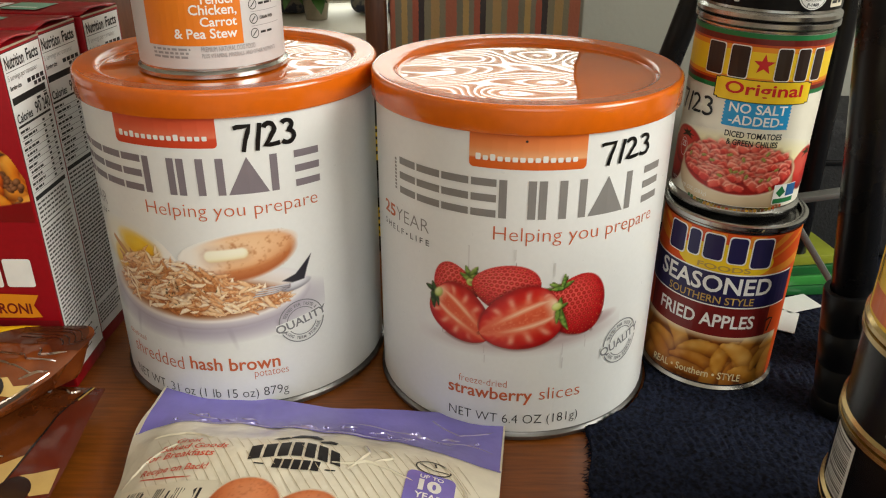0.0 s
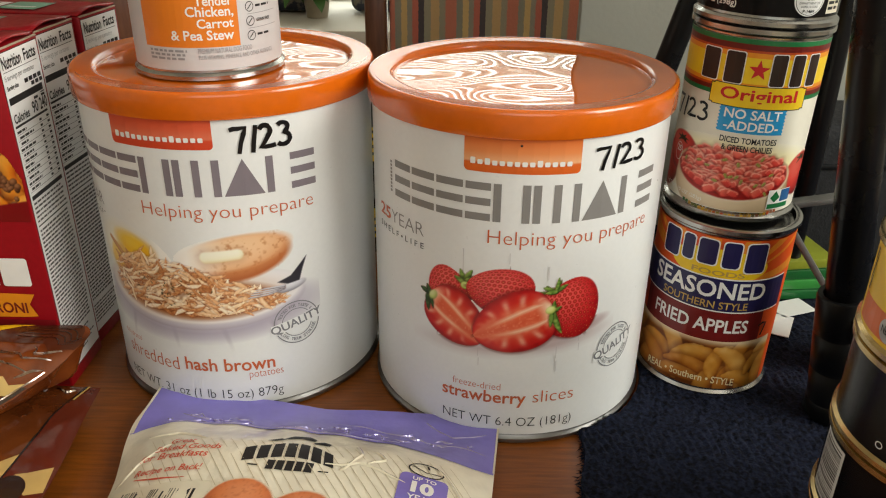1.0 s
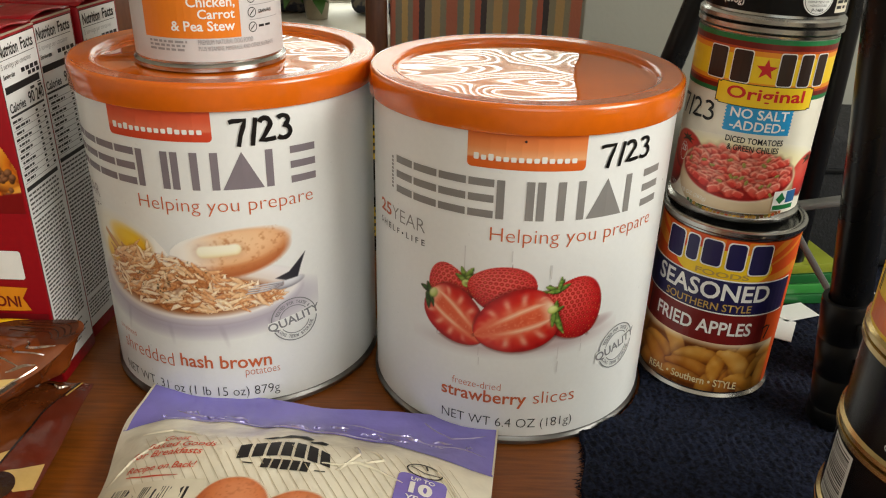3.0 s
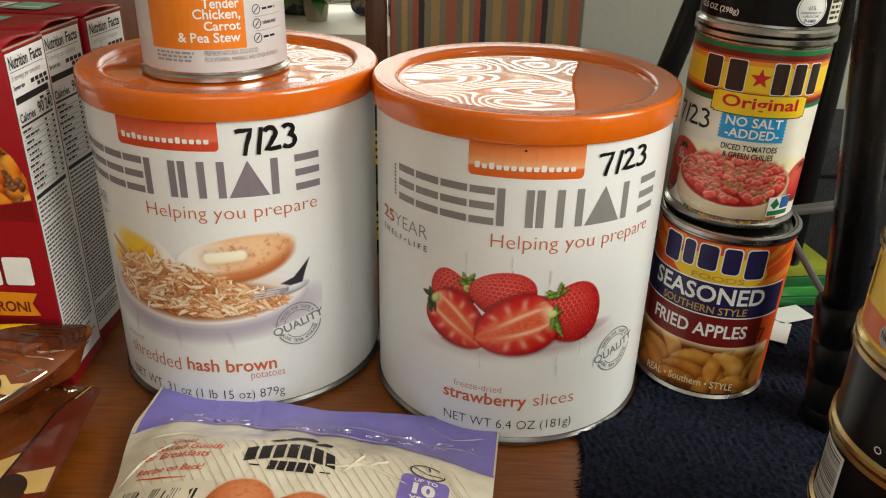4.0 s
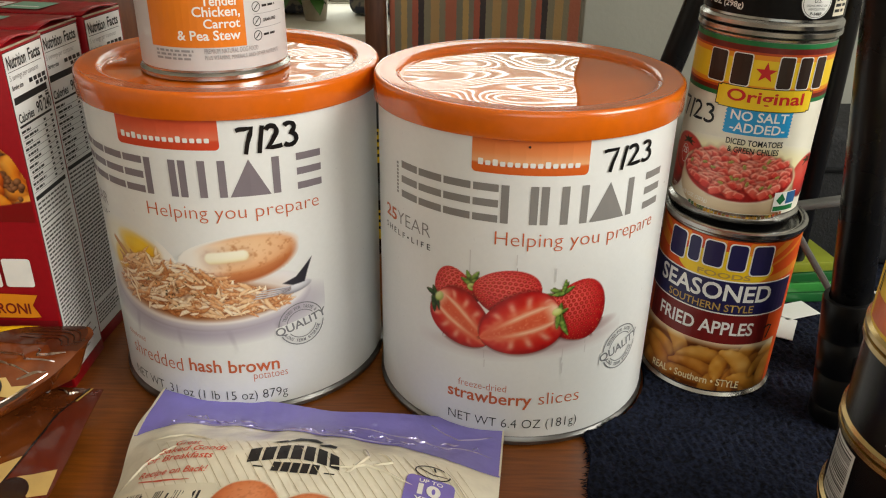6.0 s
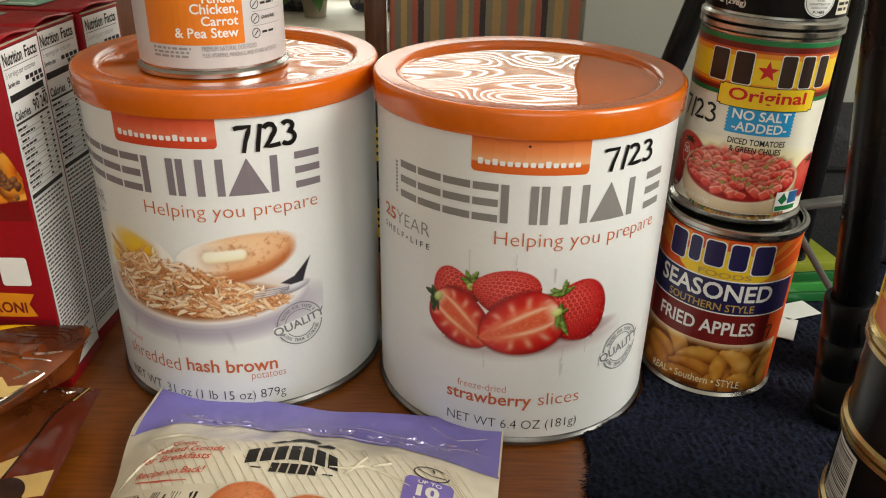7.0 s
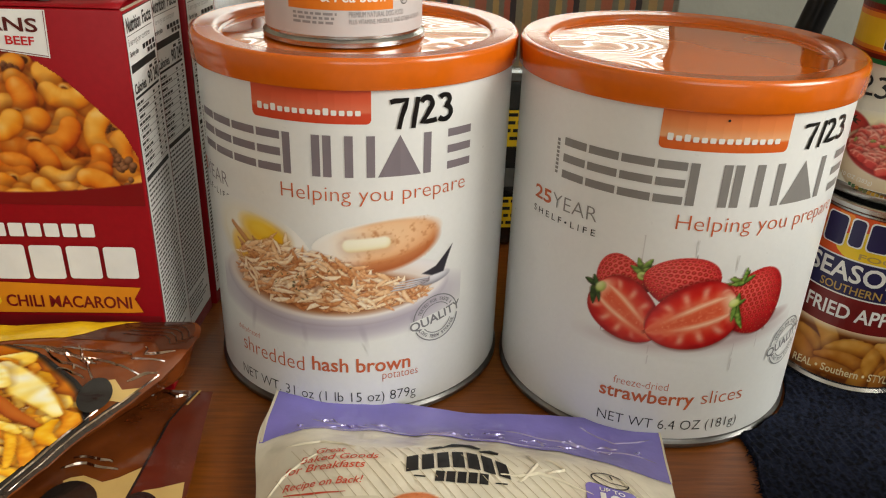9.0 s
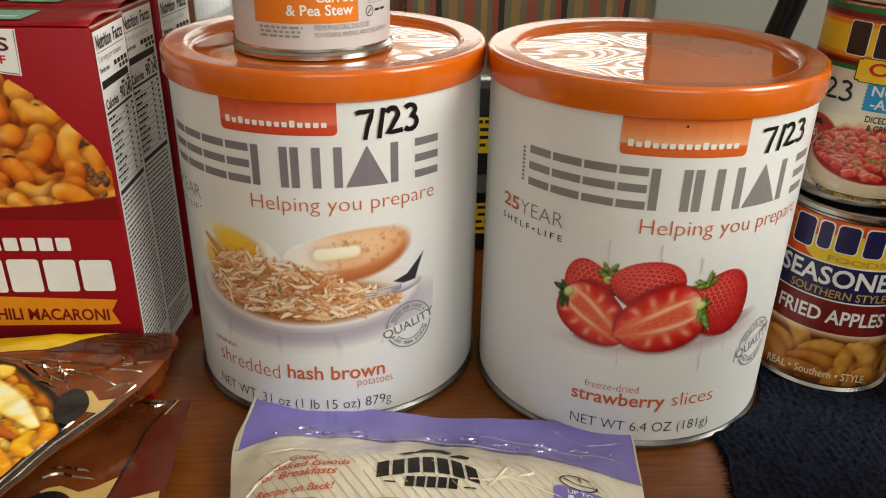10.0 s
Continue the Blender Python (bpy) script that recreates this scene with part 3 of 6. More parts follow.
essentials_print(can_left, GREY_INK, fading_ink("red orange tab print", ((0.1532, (208, 66, 34)), (0.1575, (212, 72, 40)), (0.1585, (224, 116, 84)), (0.163, (218, 92, 58)), (0.171, (204, 62, 24)))), 0.0018)
essentials_print(can_right, GREY_INK_R, fading_ink("orange tab print", ((0.1532, (216, 96, 28)), (0.1575, (220, 102, 34)), (0.1585, (238, 176, 128)), (0.163, (232, 140, 80)), (0.171, (216, 96, 20)))))
wrap_shape(can_left, "marker_writing", MARKER, *date_strokes(30.5, 152.2, 29.5, 14.2, 2.3, 3), lift=0.0005)
wrap_shape(can_right, "marker_writing", MARKER, *date_strokes(29.5, 153, 30, 12, 1.75, 9), lift=0.0005)
wrap_shape(can_right, "tab_print", BLACK, ellipse(-5.5, 166.8, 0.6, 0.6, n=10), lift=0.0004)

# left tin: plate of shredded potato, toast with butter, egg, fork
def hash_brown_picture():
    p = Picture(-66, 70, 36, 112, 0.42, PAPER_RGB, 3)
    every = np.s_[:, :]
    rnd = random.Random(11)
    # plank lines and the soft tone that the plate stands on
    for x, dx in ((-40, -3), (-12, 2), (16, 4.5), (42, 7)):
        for k in range(12):
            t = k / 11
            p.oval(x + dx * t, 57 - 17 * t, 1.5 - 0.5 * t, 1.6, 0, [(150, 140, 150), (172, 164, 172)], 1.0, 0.34 * (1 - t))
    p.oval(0, 65, 64, 17, 2, [(158, 146, 166), (190, 182, 196)], 0.45, 0.85, flatness=0.8)
    p.oval(0, 71.5, 61, 17.5, 2, [(176, 166, 178), (226, 222, 228), (240, 238, 242)], 0.05, 1, (0, 0.5))
    p.oval(0.5, 75, 60, 17.2, 2, [(214, 206, 206), (246, 244, 246), (252, 252, 252)], 0.08, 1, (0.2, -0.3))
    p.oval(-2, 74, 50, 14, 2, [(196, 170, 150), (222, 206, 196)], 0.5, 0.85)
    # egg
    p.oval(-36, 92, 23, 14, -14, [(222, 196, 140), (246, 236, 208), (250, 246, 232)], 0.8, 0.9)
    p.oval(-30, 98, 14, 6.5, -14, [(206, 132, 14), (240, 186, 30), (248, 214, 86)], 0.7)
    p.oval(-45, 88, 8, 8, -20, [(206, 132, 14), (236, 180, 40), (246, 214, 110)], 0.5, 0.9)
    p.tube([(-52, 98), (-44, 93), (-36, 87)], [1.2, 1.8, 1.5], [(150, 84, 24), (196, 132, 66), (226, 178, 120)], drop=0.08)
    # toast: crust below, pale crumb above, butter on it
    p.oval(26, 96, 29, 12.5, 9, [(176, 96, 50), (208, 136, 84), (222, 160, 110)], 0.16, 1, (-0.3, 0.9))
    p.oval(26, 99.4, 28.4, 9.4, 9, [(220, 160, 112), (236, 190, 146), (244, 212, 174)], 0.25, 1, (-0.6, 0.3))
    rough = p.grain(2.6, 1) * 0.55 + p.grain(1.0, 2) * 0.45
    area = p.outline([(0, 90), (14, 84), (34, 84), (50, 91), (55, 104), (48, 110), (26, 107), (4, 101)], 3)
    p.lay(every, (176, 98, 48), area * np.clip((rough - 0.55) * 3, 0, 1) * np.clip((p.X + 4) / 40, 0.1, 0.6), ink=False)
    p.lay(every, (250, 246, 240), np.clip((22 - p.X) / 20, 0, 1) * p.outline([(-16, 90), (30, 82), (30, 112), (-16, 110)], 6) * 0.92, ink=False)
    p.tube([(12, 97.6), (28, 99)], [3.9, 3.6], [(226, 200, 146), (246, 238, 208), (254, 250, 236)], drop=0.08, edge=0.3)
    # shredded potato, strand over strand
    p.oval(-2, 73, 46, 12, 0, [(150, 84, 40), (190, 120, 68)], 0.3)
    ramps = ([(206, 150, 100), (234, 190, 142), (246, 218, 180)], [(222, 174, 126), (242, 212, 170), (252, 238, 214)], [(228, 186, 144), (246, 222, 188), (254, 244, 228)], [(140, 76, 36), (190, 118, 66), (220, 164, 110)], [(180, 100, 50), (218, 152, 98), (242, 204, 158)])
    strands = []
    for i in range(560):
        x = rnd.uniform(-47, 46)
        top = np.interp(x, [-47, -27, -12, 6, 20, 46], [87, 96, 95, 89.5, 84, 72])
        low = 63 + 6.5 * ((x + 1) / 47) ** 2
        if top < low + 1:
            continue
        z = low + (top - low) * rnd.random() ** 0.85
        strands.append((z + rnd.gauss(0, 5), x, z))
    strands.sort(reverse=True)
    for _, x, z in strands:
        ln, ang, cv, r = rnd.uniform(5, 16), rnd.gauss(0.35 if x < 0 else -0.45, 0.6), rnd.gauss(0, 1.0), rnd.uniform(0.8, 1.6)
        pts = [(x + math.cos(ang) * ln * t - math.sin(ang) * cv * (1 - 4 * t * t), z + math.sin(ang) * ln * t * 0.75 + math.cos(ang) * cv * (1 - 4 * t * t)) for t in (-0.5, -0.17, 0.17, 0.5)]
        p.tube(pts, [r * 0.3, r, r * 0.9, r * 0.25], rnd.choice(ramps), (-0.2, 0.35), drop=0.13, edge=0.3, tooth=0.6)
    brown = p.outline([(-26, 80), (-14, 70), (0, 70), (-2, 80), (-14, 88)], 8) * np.clip(p.grain(2.2, 7) * 2 - 0.9, 0, 1)
    p.lay(every, (110, 58, 30), brown * 0.55, ink=False)
    for k in range(46):
        p.oval(rnd.gauss(-12, 13), rnd.gauss(79, 5), rnd.uniform(0.4, 0.9), 0.35, rnd.uniform(0, 180), [(58, 48, 26), (84, 74, 40)], 0.4, 0.8)
    # fork
    p.oval(54, 76, 8, 2.6, 12, [(120, 118, 128), (190, 188, 196), (244, 244, 248)], 0.3, 1, (0, 0.8))
    for k in range(4):
        p.tube([(31 + k * 1.5, 73.0 + k * 1.4), (41 + k, 73.6 + k * 1.2), (50, 75.6 + k * 0.5)], [0.35, 0.5, 0.6], [(90, 84, 92), (176, 172, 180), (248, 248, 250)], drop=0.2)
    p.lay(every, (44, 42, 50), p.outline([(46.5, 79.8), (52, 77.8), (58.6, 78.4), (60.6, 84.5), (63.6, 92), (58.6, 87), (54, 82.4)], 0.6))
    return p


print_sheet(can_left, hash_brown_picture(), round_wall(R_CAN))
wrap_words(can_left, "dehydrated", -55.5, -38.5, 36.4, 40.6, RUST_INK, bold=-0.013)
wrap_words(can_left, "shredded", -52.2, -12.2, 26.4, 34.8, RUST_INK, bold=-0.012)
wrap_words(can_left, "hash brown", -8, 41.3, 27.8, 36, RUST_INK, bold=0.014)
wrap_words(can_left, "potatoes", 27, 45.4, 21.6, 26.8, RUST_INK, bold=-0.013)
wrap_words(can_left, "NET WT. 31 oz (1 lb 15 oz) 879g", -55, 44.5, 8.2, 15.8, BLACK, bold=-0.012)

# right tin: strawberries
def berry(p, stem, tip, wide, cut, seed):
    """A strawberry from its leafy end to its tip: whole with seed pits, or cut open."""
    ax, az = tip[0] - stem[0], tip[1] - stem[1]
    ln = math.hypot(ax, az)
    ax, az = ax / ln, az / ln
    m = max(ln, wide) * 1.2
    w = p.window(min(stem[0], tip[0]) - m, max(stem[0], tip[0]) + m, min(stem[1], tip[1]) - m, max(stem[1], tip[1]) + m)
    dx, dz = p.X[w] - stem[0], p.Z[w] - stem[1]
    s, t = (dx * ax + dz * az) / ln, (-dx * az + dz * ax)
    sc = np.clip(s, 0.0005, 0.9995)
    prof = (1 - (2 * sc ** 0.72 - 1) ** 2) ** 0.55
    q = t / (wide * prof + 1e-6)
    inside = np.minimum((1 - np.abs(q)) * wide * prof, np.minimum(s, 1 - s) * ln)
    mask = np.clip(inside / 0.5 + 0.3, 0, 1) * (s > 0) * (s < 1)
    p.dim(w, 0.4 * np.clip(1 + inside / 2.0, 0, 1) * (np.abs(q) < 2) * (s > -0.1) * (s < 1.1) * (p.ink[w] > 0.2))
    qc = np.clip(q, -1, 1)
    up = np.sqrt(np.clip(1 - qc * qc, 0, 1)) * prof ** 0.5
    nx, nz = (2 * sc - 0.8) * ax * 0.7 - qc * az, (2 * sc - 0.8) * az * 0.7 + qc * ax
    shade = np.clip(0.36 + 0.36 * up + 0.26 * (-0.5 * nx + 0.75 * nz), 0, 1)
    g = p.grain(2.5, seed)[w]
    if not cut:
        colour = tones_at([(84, 2, 10), (136, 8, 18), (184, 18, 24), (206, 34, 34), (222, 62, 54)], np.clip(shade + 0.2 * (g - 0.5), 0, 1))
        u, v = s * ln / 2.7, np.arcsin(qc) * wide * 0.95 / 2.5
        row = np.floor(v)
        u = u + 0.5 * (row % 2)
        fu, fv = (u - np.floor(u) - 0.5), (v - row - 0.5)
        d = np.hypot(fu, fv)
        net = np.clip((d - 0.36) * 7, 0, 1) * np.clip((shade - 0.46) * 2.6, 0, 1)
        colour = colour * (1 - 0.75 * net[..., None]) + np.array((248, 150, 138)) * 0.75 * net[..., None]
        pit = np.clip((0.32 - d) * 8, 0, 1) * 0.5
        colour = colour * (1 - pit[..., None]) + np.array((132, 6, 18)) * pit[..., None]
        seed_dot = np.clip((0.17 - np.hypot(fu * 0.8, fv * 1.4)) * 12, 0, 1) * 0.8
        colour = colour * (1 - seed_dot[..., None]) + np.array((226, 150, 84)) * seed_dot[..., None]
    else:
        aq = np.abs(qc)
        colour = tones_at([(226, 92, 58), (230, 104, 68), (232, 112, 80), (222, 66, 44), (210, 36, 26), (196, 24, 22), (160, 10, 16)], np.clip(aq + 0.16 * (g - 0.5) + 0.25 * np.clip(s - 0.75, 0, 1), 0, 1))
        ray = np.sin((s * 46 + aq * (1 - 2 * sc) * 12) + seed) * 0.5 + 0.5
        vein = ray ** 2.5 * np.clip((aq - 0.34) * 4, 0, 1) * np.clip((0.9 - aq) * 5, 0, 1) * np.clip((0.95 - s) * 4, 0, 1)
        band_pale = np.clip(1 - np.abs(aq - 0.36 + 0.2 * sc) / 0.12, 0, 1) * np.clip((0.85 - s) * 3, 0, 1)
        pale = np.maximum(vein * 0.62, band_pale * 0.8)
        pale = np.maximum(pale, np.clip((0.2 - s) * 7, 0, 1) * np.clip(1.3 - aq * 1.3, 0, 1))
        colour = colour * (1 - pale[..., None]) + np.array((250, 218, 184)) * pale[..., None]
        streak = np.clip(p.grain(0.9, seed + 3)[w] * 2 - 1.2, 0, 1) * np.clip(0.3 - aq, 0, 1) * 2
        colour = colour * (1 - streak[..., None]) + np.array((250, 190, 150)) * streak[..., None]
        colour = colour * (0.86 + 0.2 * shade[..., None])
    p.lay(w, np.clip(colour, 0, 255), mask)


def calyx(p, x, z, leaves, ramp):
    for ln, wd, ang, bow in leaves:
        c, s = math.cos(radians(ang)), math.sin(radians(ang))
        p.tube([(x + c * ln * t - s * bow * t * t, z + s * ln * t + c * bow * t * t) for t in (0, 0.3, 0.6, 0.85, 1)], [wd * 0.7, wd, wd * 0.85, wd * 0.5, wd * 0.12], ramp, drop=0.25, edge=0.25, tooth=0.5)


def strawberry_picture():
    p = Picture(-60, 52, 44, 116, 0.4, PAPER_RGB, 9)
    green, dark = [(22, 44, 16), (58, 98, 32), (116, 150, 62), (160, 186, 96)], [(14, 30, 14), (36, 66, 26), (74, 108, 48)]
    for x, z0, z1 in ((-31, 113, 99), (-8, 113, 101), (11, 106, 98), (-22, 58, 48), (18, 60, 45), (-45, 76, 58), (30, 66, 56)):
        p.tube([(x, z0), (x + 0.4, z1)], [0.22, 0.16], [(196, 192, 192), (214, 210, 208)], drop=0)
    for a, b, k in ((46, 7, 0.35), (38, 5, 0.5), (30, 3.6, 0.6)):
        p.oval(-2, 62.5, a, b, 5, [(176, 150, 152), (206, 192, 194)], 0.8, k)
    p.oval(28, 69.5, 16, 3.4, 10, [(150, 110, 112), (196, 170, 172)], 0.8, 0.7)
    berry(p, (-32, 98), (-46, 79), 12.5, False, 2)
    calyx(p, -30, 94, ((8, 1.7, 100, 1), (9, 1.8, 70, -1), (9, 2.0, 40, -1), (8, 1.8, 5, -1), (6, 1.6, 140, 1), (6, 1.8, -40, 0)), green)
    p.oval(-29.5, 93, 2.4, 2.1, 0, [(110, 140, 50), (176, 196, 96), (214, 224, 150)], 0.3)
    berry(p, (5, 90), (-29, 93), 13.6, False, 5)
    berry(p, (-49, 84), (-20, 62), 15, True, 1)
    calyx(p, -49.5, 83.5, ((10, 2.2, 250, 3), (6, 1.7, 165, 0), (9, 1.3, 290, -1), (5, 1.4, 110, 0)), dark)
    p.oval(-47.5, 83, 3, 2.2, 60, [(140, 160, 70), (196, 208, 120), (232, 232, 180)], 0.5)
    calyx(p, 14.5, 90, ((10, 2.3, 165, 2), (9, 2.2, 195, -2), (9, 1.6, 62, 1), (7, 1.6, 125, 0), (6, 1.4, 30, 0)), green)
    berry(p, (15.5, 95), (33, 66), 17.2, False, 8)
    calyx(p, 15.5, 92, ((7, 1.5, 150, 1), (7, 1.4, 40, -1), (8, 1.3, 75, 1), (5, 1.5, 185, 0)), green)
    berry(p, (15, 83), (-24.5, 65), 17.2, True, 4)
    calyx(p, 14.5, 81, ((6, 1.6, 75, 1), (5, 1.4, 30, 0), (14, 2.0, 285, 2), (9, 1.5, 260, 1)), green)
    p.oval(13.5, 82, 2.6, 2.2, 20, [(150, 170, 70), (206, 216, 120), (236, 236, 180)], 0.4)
    return p


LEAF = ink("printed leaf", (62, 104, 40), vary=0.5, scale=180)
print_sheet(can_right, strawberry_picture(), round_wall(R_CAN))
wrap_words(can_right, "Serving Suggestion", -44, -29, 56, 58.4, SEAL_INK)
wrap_words(can_right, "freeze-dried", -35.2, -9.5, 33.8, 38.0, RUST_INK, bold=-0.013)
wrap_words(can_right, "strawberry", -41.2, 4.0, 23.2, 33.0, RUST_INK, bold=0.014)
wrap_words(can_right, "slices", 7.6, 30.0, 26.4, 33.8, RUST_INK, bold=-0.012)
wrap_words(can_right, "NET WT 6.4 OZ (181g)", -40.6, 30.0, 9.4, 16.8, BLACK, bold=-0.012)

# ---- small tins ----
YELLOW = ink("yellow print", (246, 206, 34))
NAVY = ink("navy print", (34, 30, 78))
MAROON = ink("maroon print", (120, 26, 24))
DARK_RED = ink("dark red brown print", (110, 22, 14))
GREEN = ink("green print", (24, 116, 62))
SKY_BLUE = ink("sky blue print", (40, 156, 216))
RED = ink("bright red print", (206, 26, 34))
DARK_CAN = material("black can print", rgb((20, 19, 20)), 0.25, vary=0.1, scale=200, ior=1.28)
DARK_BROWN = ink("dark brown print", (46, 28, 20))
GREY_DOG = ink("pale grey dog food print", (210, 208, 208))
ORANGE_GLORY = ink("deep orange print", (232, 86, 22), vary=0.15, scale=18)
ORANGE_DOG = ink("orange panel print", (232, 128, 28))
GOLD_INK = ink("gold print", (196, 160, 84))
GREY_TEXT = ink("faint grey ink", (150, 148, 150))


def text_bars(x0, x1, z1, rows, pitch, h, seed=0, short=0.3, gap=0.8):
    """Rows of small bars in the place of writing too small to read."""
    rnd = random.Random(seed)
    out = []
    for i in range(rows):
        x, end = x0, x1 - (x1 - x0) * short * rnd.random()
        while x < end:
            w = rnd.uniform(1.2, 4.2) * h / 1.0
            out.append(rect(x, min(x + w, end + 0.01), z1 - i * pitch - h, z1 - i * pitch))
            x += w + gap * h
    return out


# dog food tin on the left lid
dog_tin = small_tin("dog_food_tin", pose(-0.123, 0.4275, 0.1798, 0, 0, -6), 0.0375, 0.110, GREY_DOG, "pale grey dog food tin with an orange panel on the lid")
RD = 0.0375
wrap_shape(dog_tin, "panel_print", ORANGE_DOG, rect(-19.7, 29.8, 16.8, 62), r=RD)
for s, x0, x1, z0, z1 in (("Tender", 9.5, 27.4, 36.4, 41.2), ("Chicken,", 4.8, 27.6, 30.6, 36.2), ("Carrot", 9.6, 27.2, 25.9, 30.4), ("& Pea Stew", -3.6, 26.9, 20.2, 25.0)):
    wrap_words(dog_tin, s, x0, x1, z0, z1, WHITE_INK, r=RD, bold=0.018)
for z in (34.6, 27.7, 20.7):
    wrap_shape(dog_tin, "badge_print", BLACK, *ring(36.6, z, 2.3, 0.4, n=20), *band([(35.4, z - 1.2), (37.8, z + 1.2)], 0.5), *(text_bars(40.3, 52, z + 0.6, 1, 2, 1.1, int(z)) if z != 27.7 else []), r=RD)
wrap_words(dog_tin, "GRAIN FREE", 40.3, 50, 27.0, 28.6, BLACK, r=RD, lift=0.0003, bold=0.02)
wrap_shape(dog_tin, "badge_print", GREY_TEXT, rect(35, 56, 31, 31.25), rect(35, 56, 24.1, 24.35), r=RD)
wrap_words(dog_tin, "PREMIUM NATURAL DOG FOOD", 8.8, 36, 13.9, 16.3, GREY_TEXT, r=RD)
wrap_words(dog_tin, "PLUS VITAMINS, MINERALS, AND OTHER NUTRIENTS", 8.8, 50, 10.6, 13.0, GREY_TEXT, r=RD)
wrap_shape(dog_tin, "small_print", GREY_TEXT, *text_bars(-17.3, 4, 15.6, 3, 1.9, 1.1, 4, 0.1), r=RD)

# fried apples
RA = 0.0372
apple_tin = small_tin("fried_apple_tin", pose(0.1620, 0.4140, 0.0022, 0, 1.2, -21), RA, 0.106, ORANGE_GLORY, "orange and navy tin of fried apples on the towel")
rays = []
for i in range(12):
    a = radians(-8 + i * 17)
    rays.append([(0, 74), (70 * math.cos(a - 0.06), 74 + 70 * math.sin(a - 0.06)), (70 * math.cos(a + 0.06), 74 + 70 * math.sin(a + 0.06))])
rays = [[(max(-60, min(60, x)), max(70, min(100, z))) for x, z in l] for l in rays]
wrap_shape(apple_tin, "ray_print", ink("light orange print", (246, 150, 44), vary=0.2, scale=30), *rays, r=RA, zs=[i * 0.000004 for i in range(12)])
wrap_shape(apple_tin, "brand_mark", YELLOW, ellipse(0, 84, 27, 10, 0, 30), r=RA, lift=0.0002)
for k, (x0, x1, z0) in enumerate(((-34, -23, 82.5), (-20.5, -14, 84), (-11.5, -1.5, 84), (1.5, 10.5, 83.5), (13.5, 24.5, 81.5))):
    for grow, mat, lift in ((1.3, WHITE_INK, 0.0003), (0, NAVY, 0.0004)):
        wrap_shape(apple_tin, "brand_mark", mat, rect(x0 - grow / 2, x1 + grow / 2, z0 - grow / 2, 98.5 + grow / 2, 2.2), r=RA, lift=lift)
wrap_words(apple_tin, "FOODS", -13.5, 14.7, 78.2, 81.4, GOLD_INK, r=RA, lift=0.0004, bold=0.02)
wrap_shape(apple_tin, "band_print", WHITE_INK, rect(-62, 44, 56.2, 77.2), r=RA, lift=0.0003)
wrap_shape(apple_tin, "band_print", NAVY, rect(-62, 44, 57.0, 76.4), r=RA, lift=0.00035)
wrap_words(apple_tin, "SEASONED", -37, 29, 64.6, 75.0, WHITE_INK, r=RA, lift=0.0005, bold=0.02)
wrap_words(apple_tin, "SOUTHERN STYLE", -28.5, 20, 58.2, 62.8, GOLD_INK, r=RA, lift=0.0005, bold=0.01)
wrap_shape(apple_tin, "band_print", MAROON, rect(-44, 32, 37.6, 56.8), r=RA, lift=0.0002)
wrap_words(apple_tin, "FRIED APPLES", -33, 23, 43.2, 51.6, WHITE_INK, r=RA, lift=0.0004, bold=0.02)
def fried_apple_picture():
    """Soft golden slices lying in brown syrup."""
    p = Picture(-61.6, 43.6, 5.6, 37.6, 0.42, (96, 46, 10), 21)
    every = np.s_[:, :]
    p.ink[:] = 1
    p.lay(every, tones_at([(104, 50, 10), (140, 74, 18), (170, 98, 28)], p.grain(7, 1)), np.ones(p.X.shape))
    rnd = random.Random(21)
    ramps = ([(140, 76, 16), (184, 114, 32), (206, 142, 54), (226, 178, 100)], [(156, 92, 24), (196, 130, 44), (216, 158, 74), (234, 194, 126)], [(122, 60, 12), (168, 94, 24), (192, 122, 42), (216, 156, 80)])
    for i in range(22):
        x, z = -58 + 4.9 * i + rnd.uniform(-3, 3), 9 + 24 * (i * 0.618 % 1)
        ang, rad, r, sweep = rnd.uniform(20, 170), rnd.uniform(15, 24), rnd.uniform(4.2, 6.2), rnd.uniform(75, 115)
        pts = [(x + rad * (math.cos(radians(ang + t)) - math.cos(radians(ang))), z + rad * (math.sin(radians(ang + t)) - math.sin(radians(ang)))) for t in np.linspace(-sweep / 2, sweep / 2, 9)]
        p.tube(pts, [r * k for k in (0.4, 0.72, 0.9, 1, 1, 1, 0.9, 0.72, 0.4)], rnd.choice(ramps), drop=0.2, edge=0.16, tooth=0.25)
    p.lay(every, (240, 222, 190), np.clip((p.Z - 33.5 + 0.004 * (p.X + 6) ** 2 * 0.3) / 4, 0, 1) * 0.9)
    p.lay(every, (60, 26, 6), np.clip((11 - p.Z) / 7, 0, 1) * 0.45)
    return p


print_sheet(apple_tin, fried_apple_picture(), round_wall(RA, 0.00018))
wrap_words(apple_tin, "REAL \u2022 Southern \u2022 STYLE", -31, 22, 7.6, 12.4, ink("cream script ink", (238, 222, 176)), r=RA, lift=0.0006, bold=0.015, arc=2.5)
wrap_shape(apple_tin, "marker_writing", MARKER, *stroke([(30, 47), (33, 48.5), (35.5, 48), (34, 43), (33, 40)], 1.2, 3), r=RA, lift=0.0007)

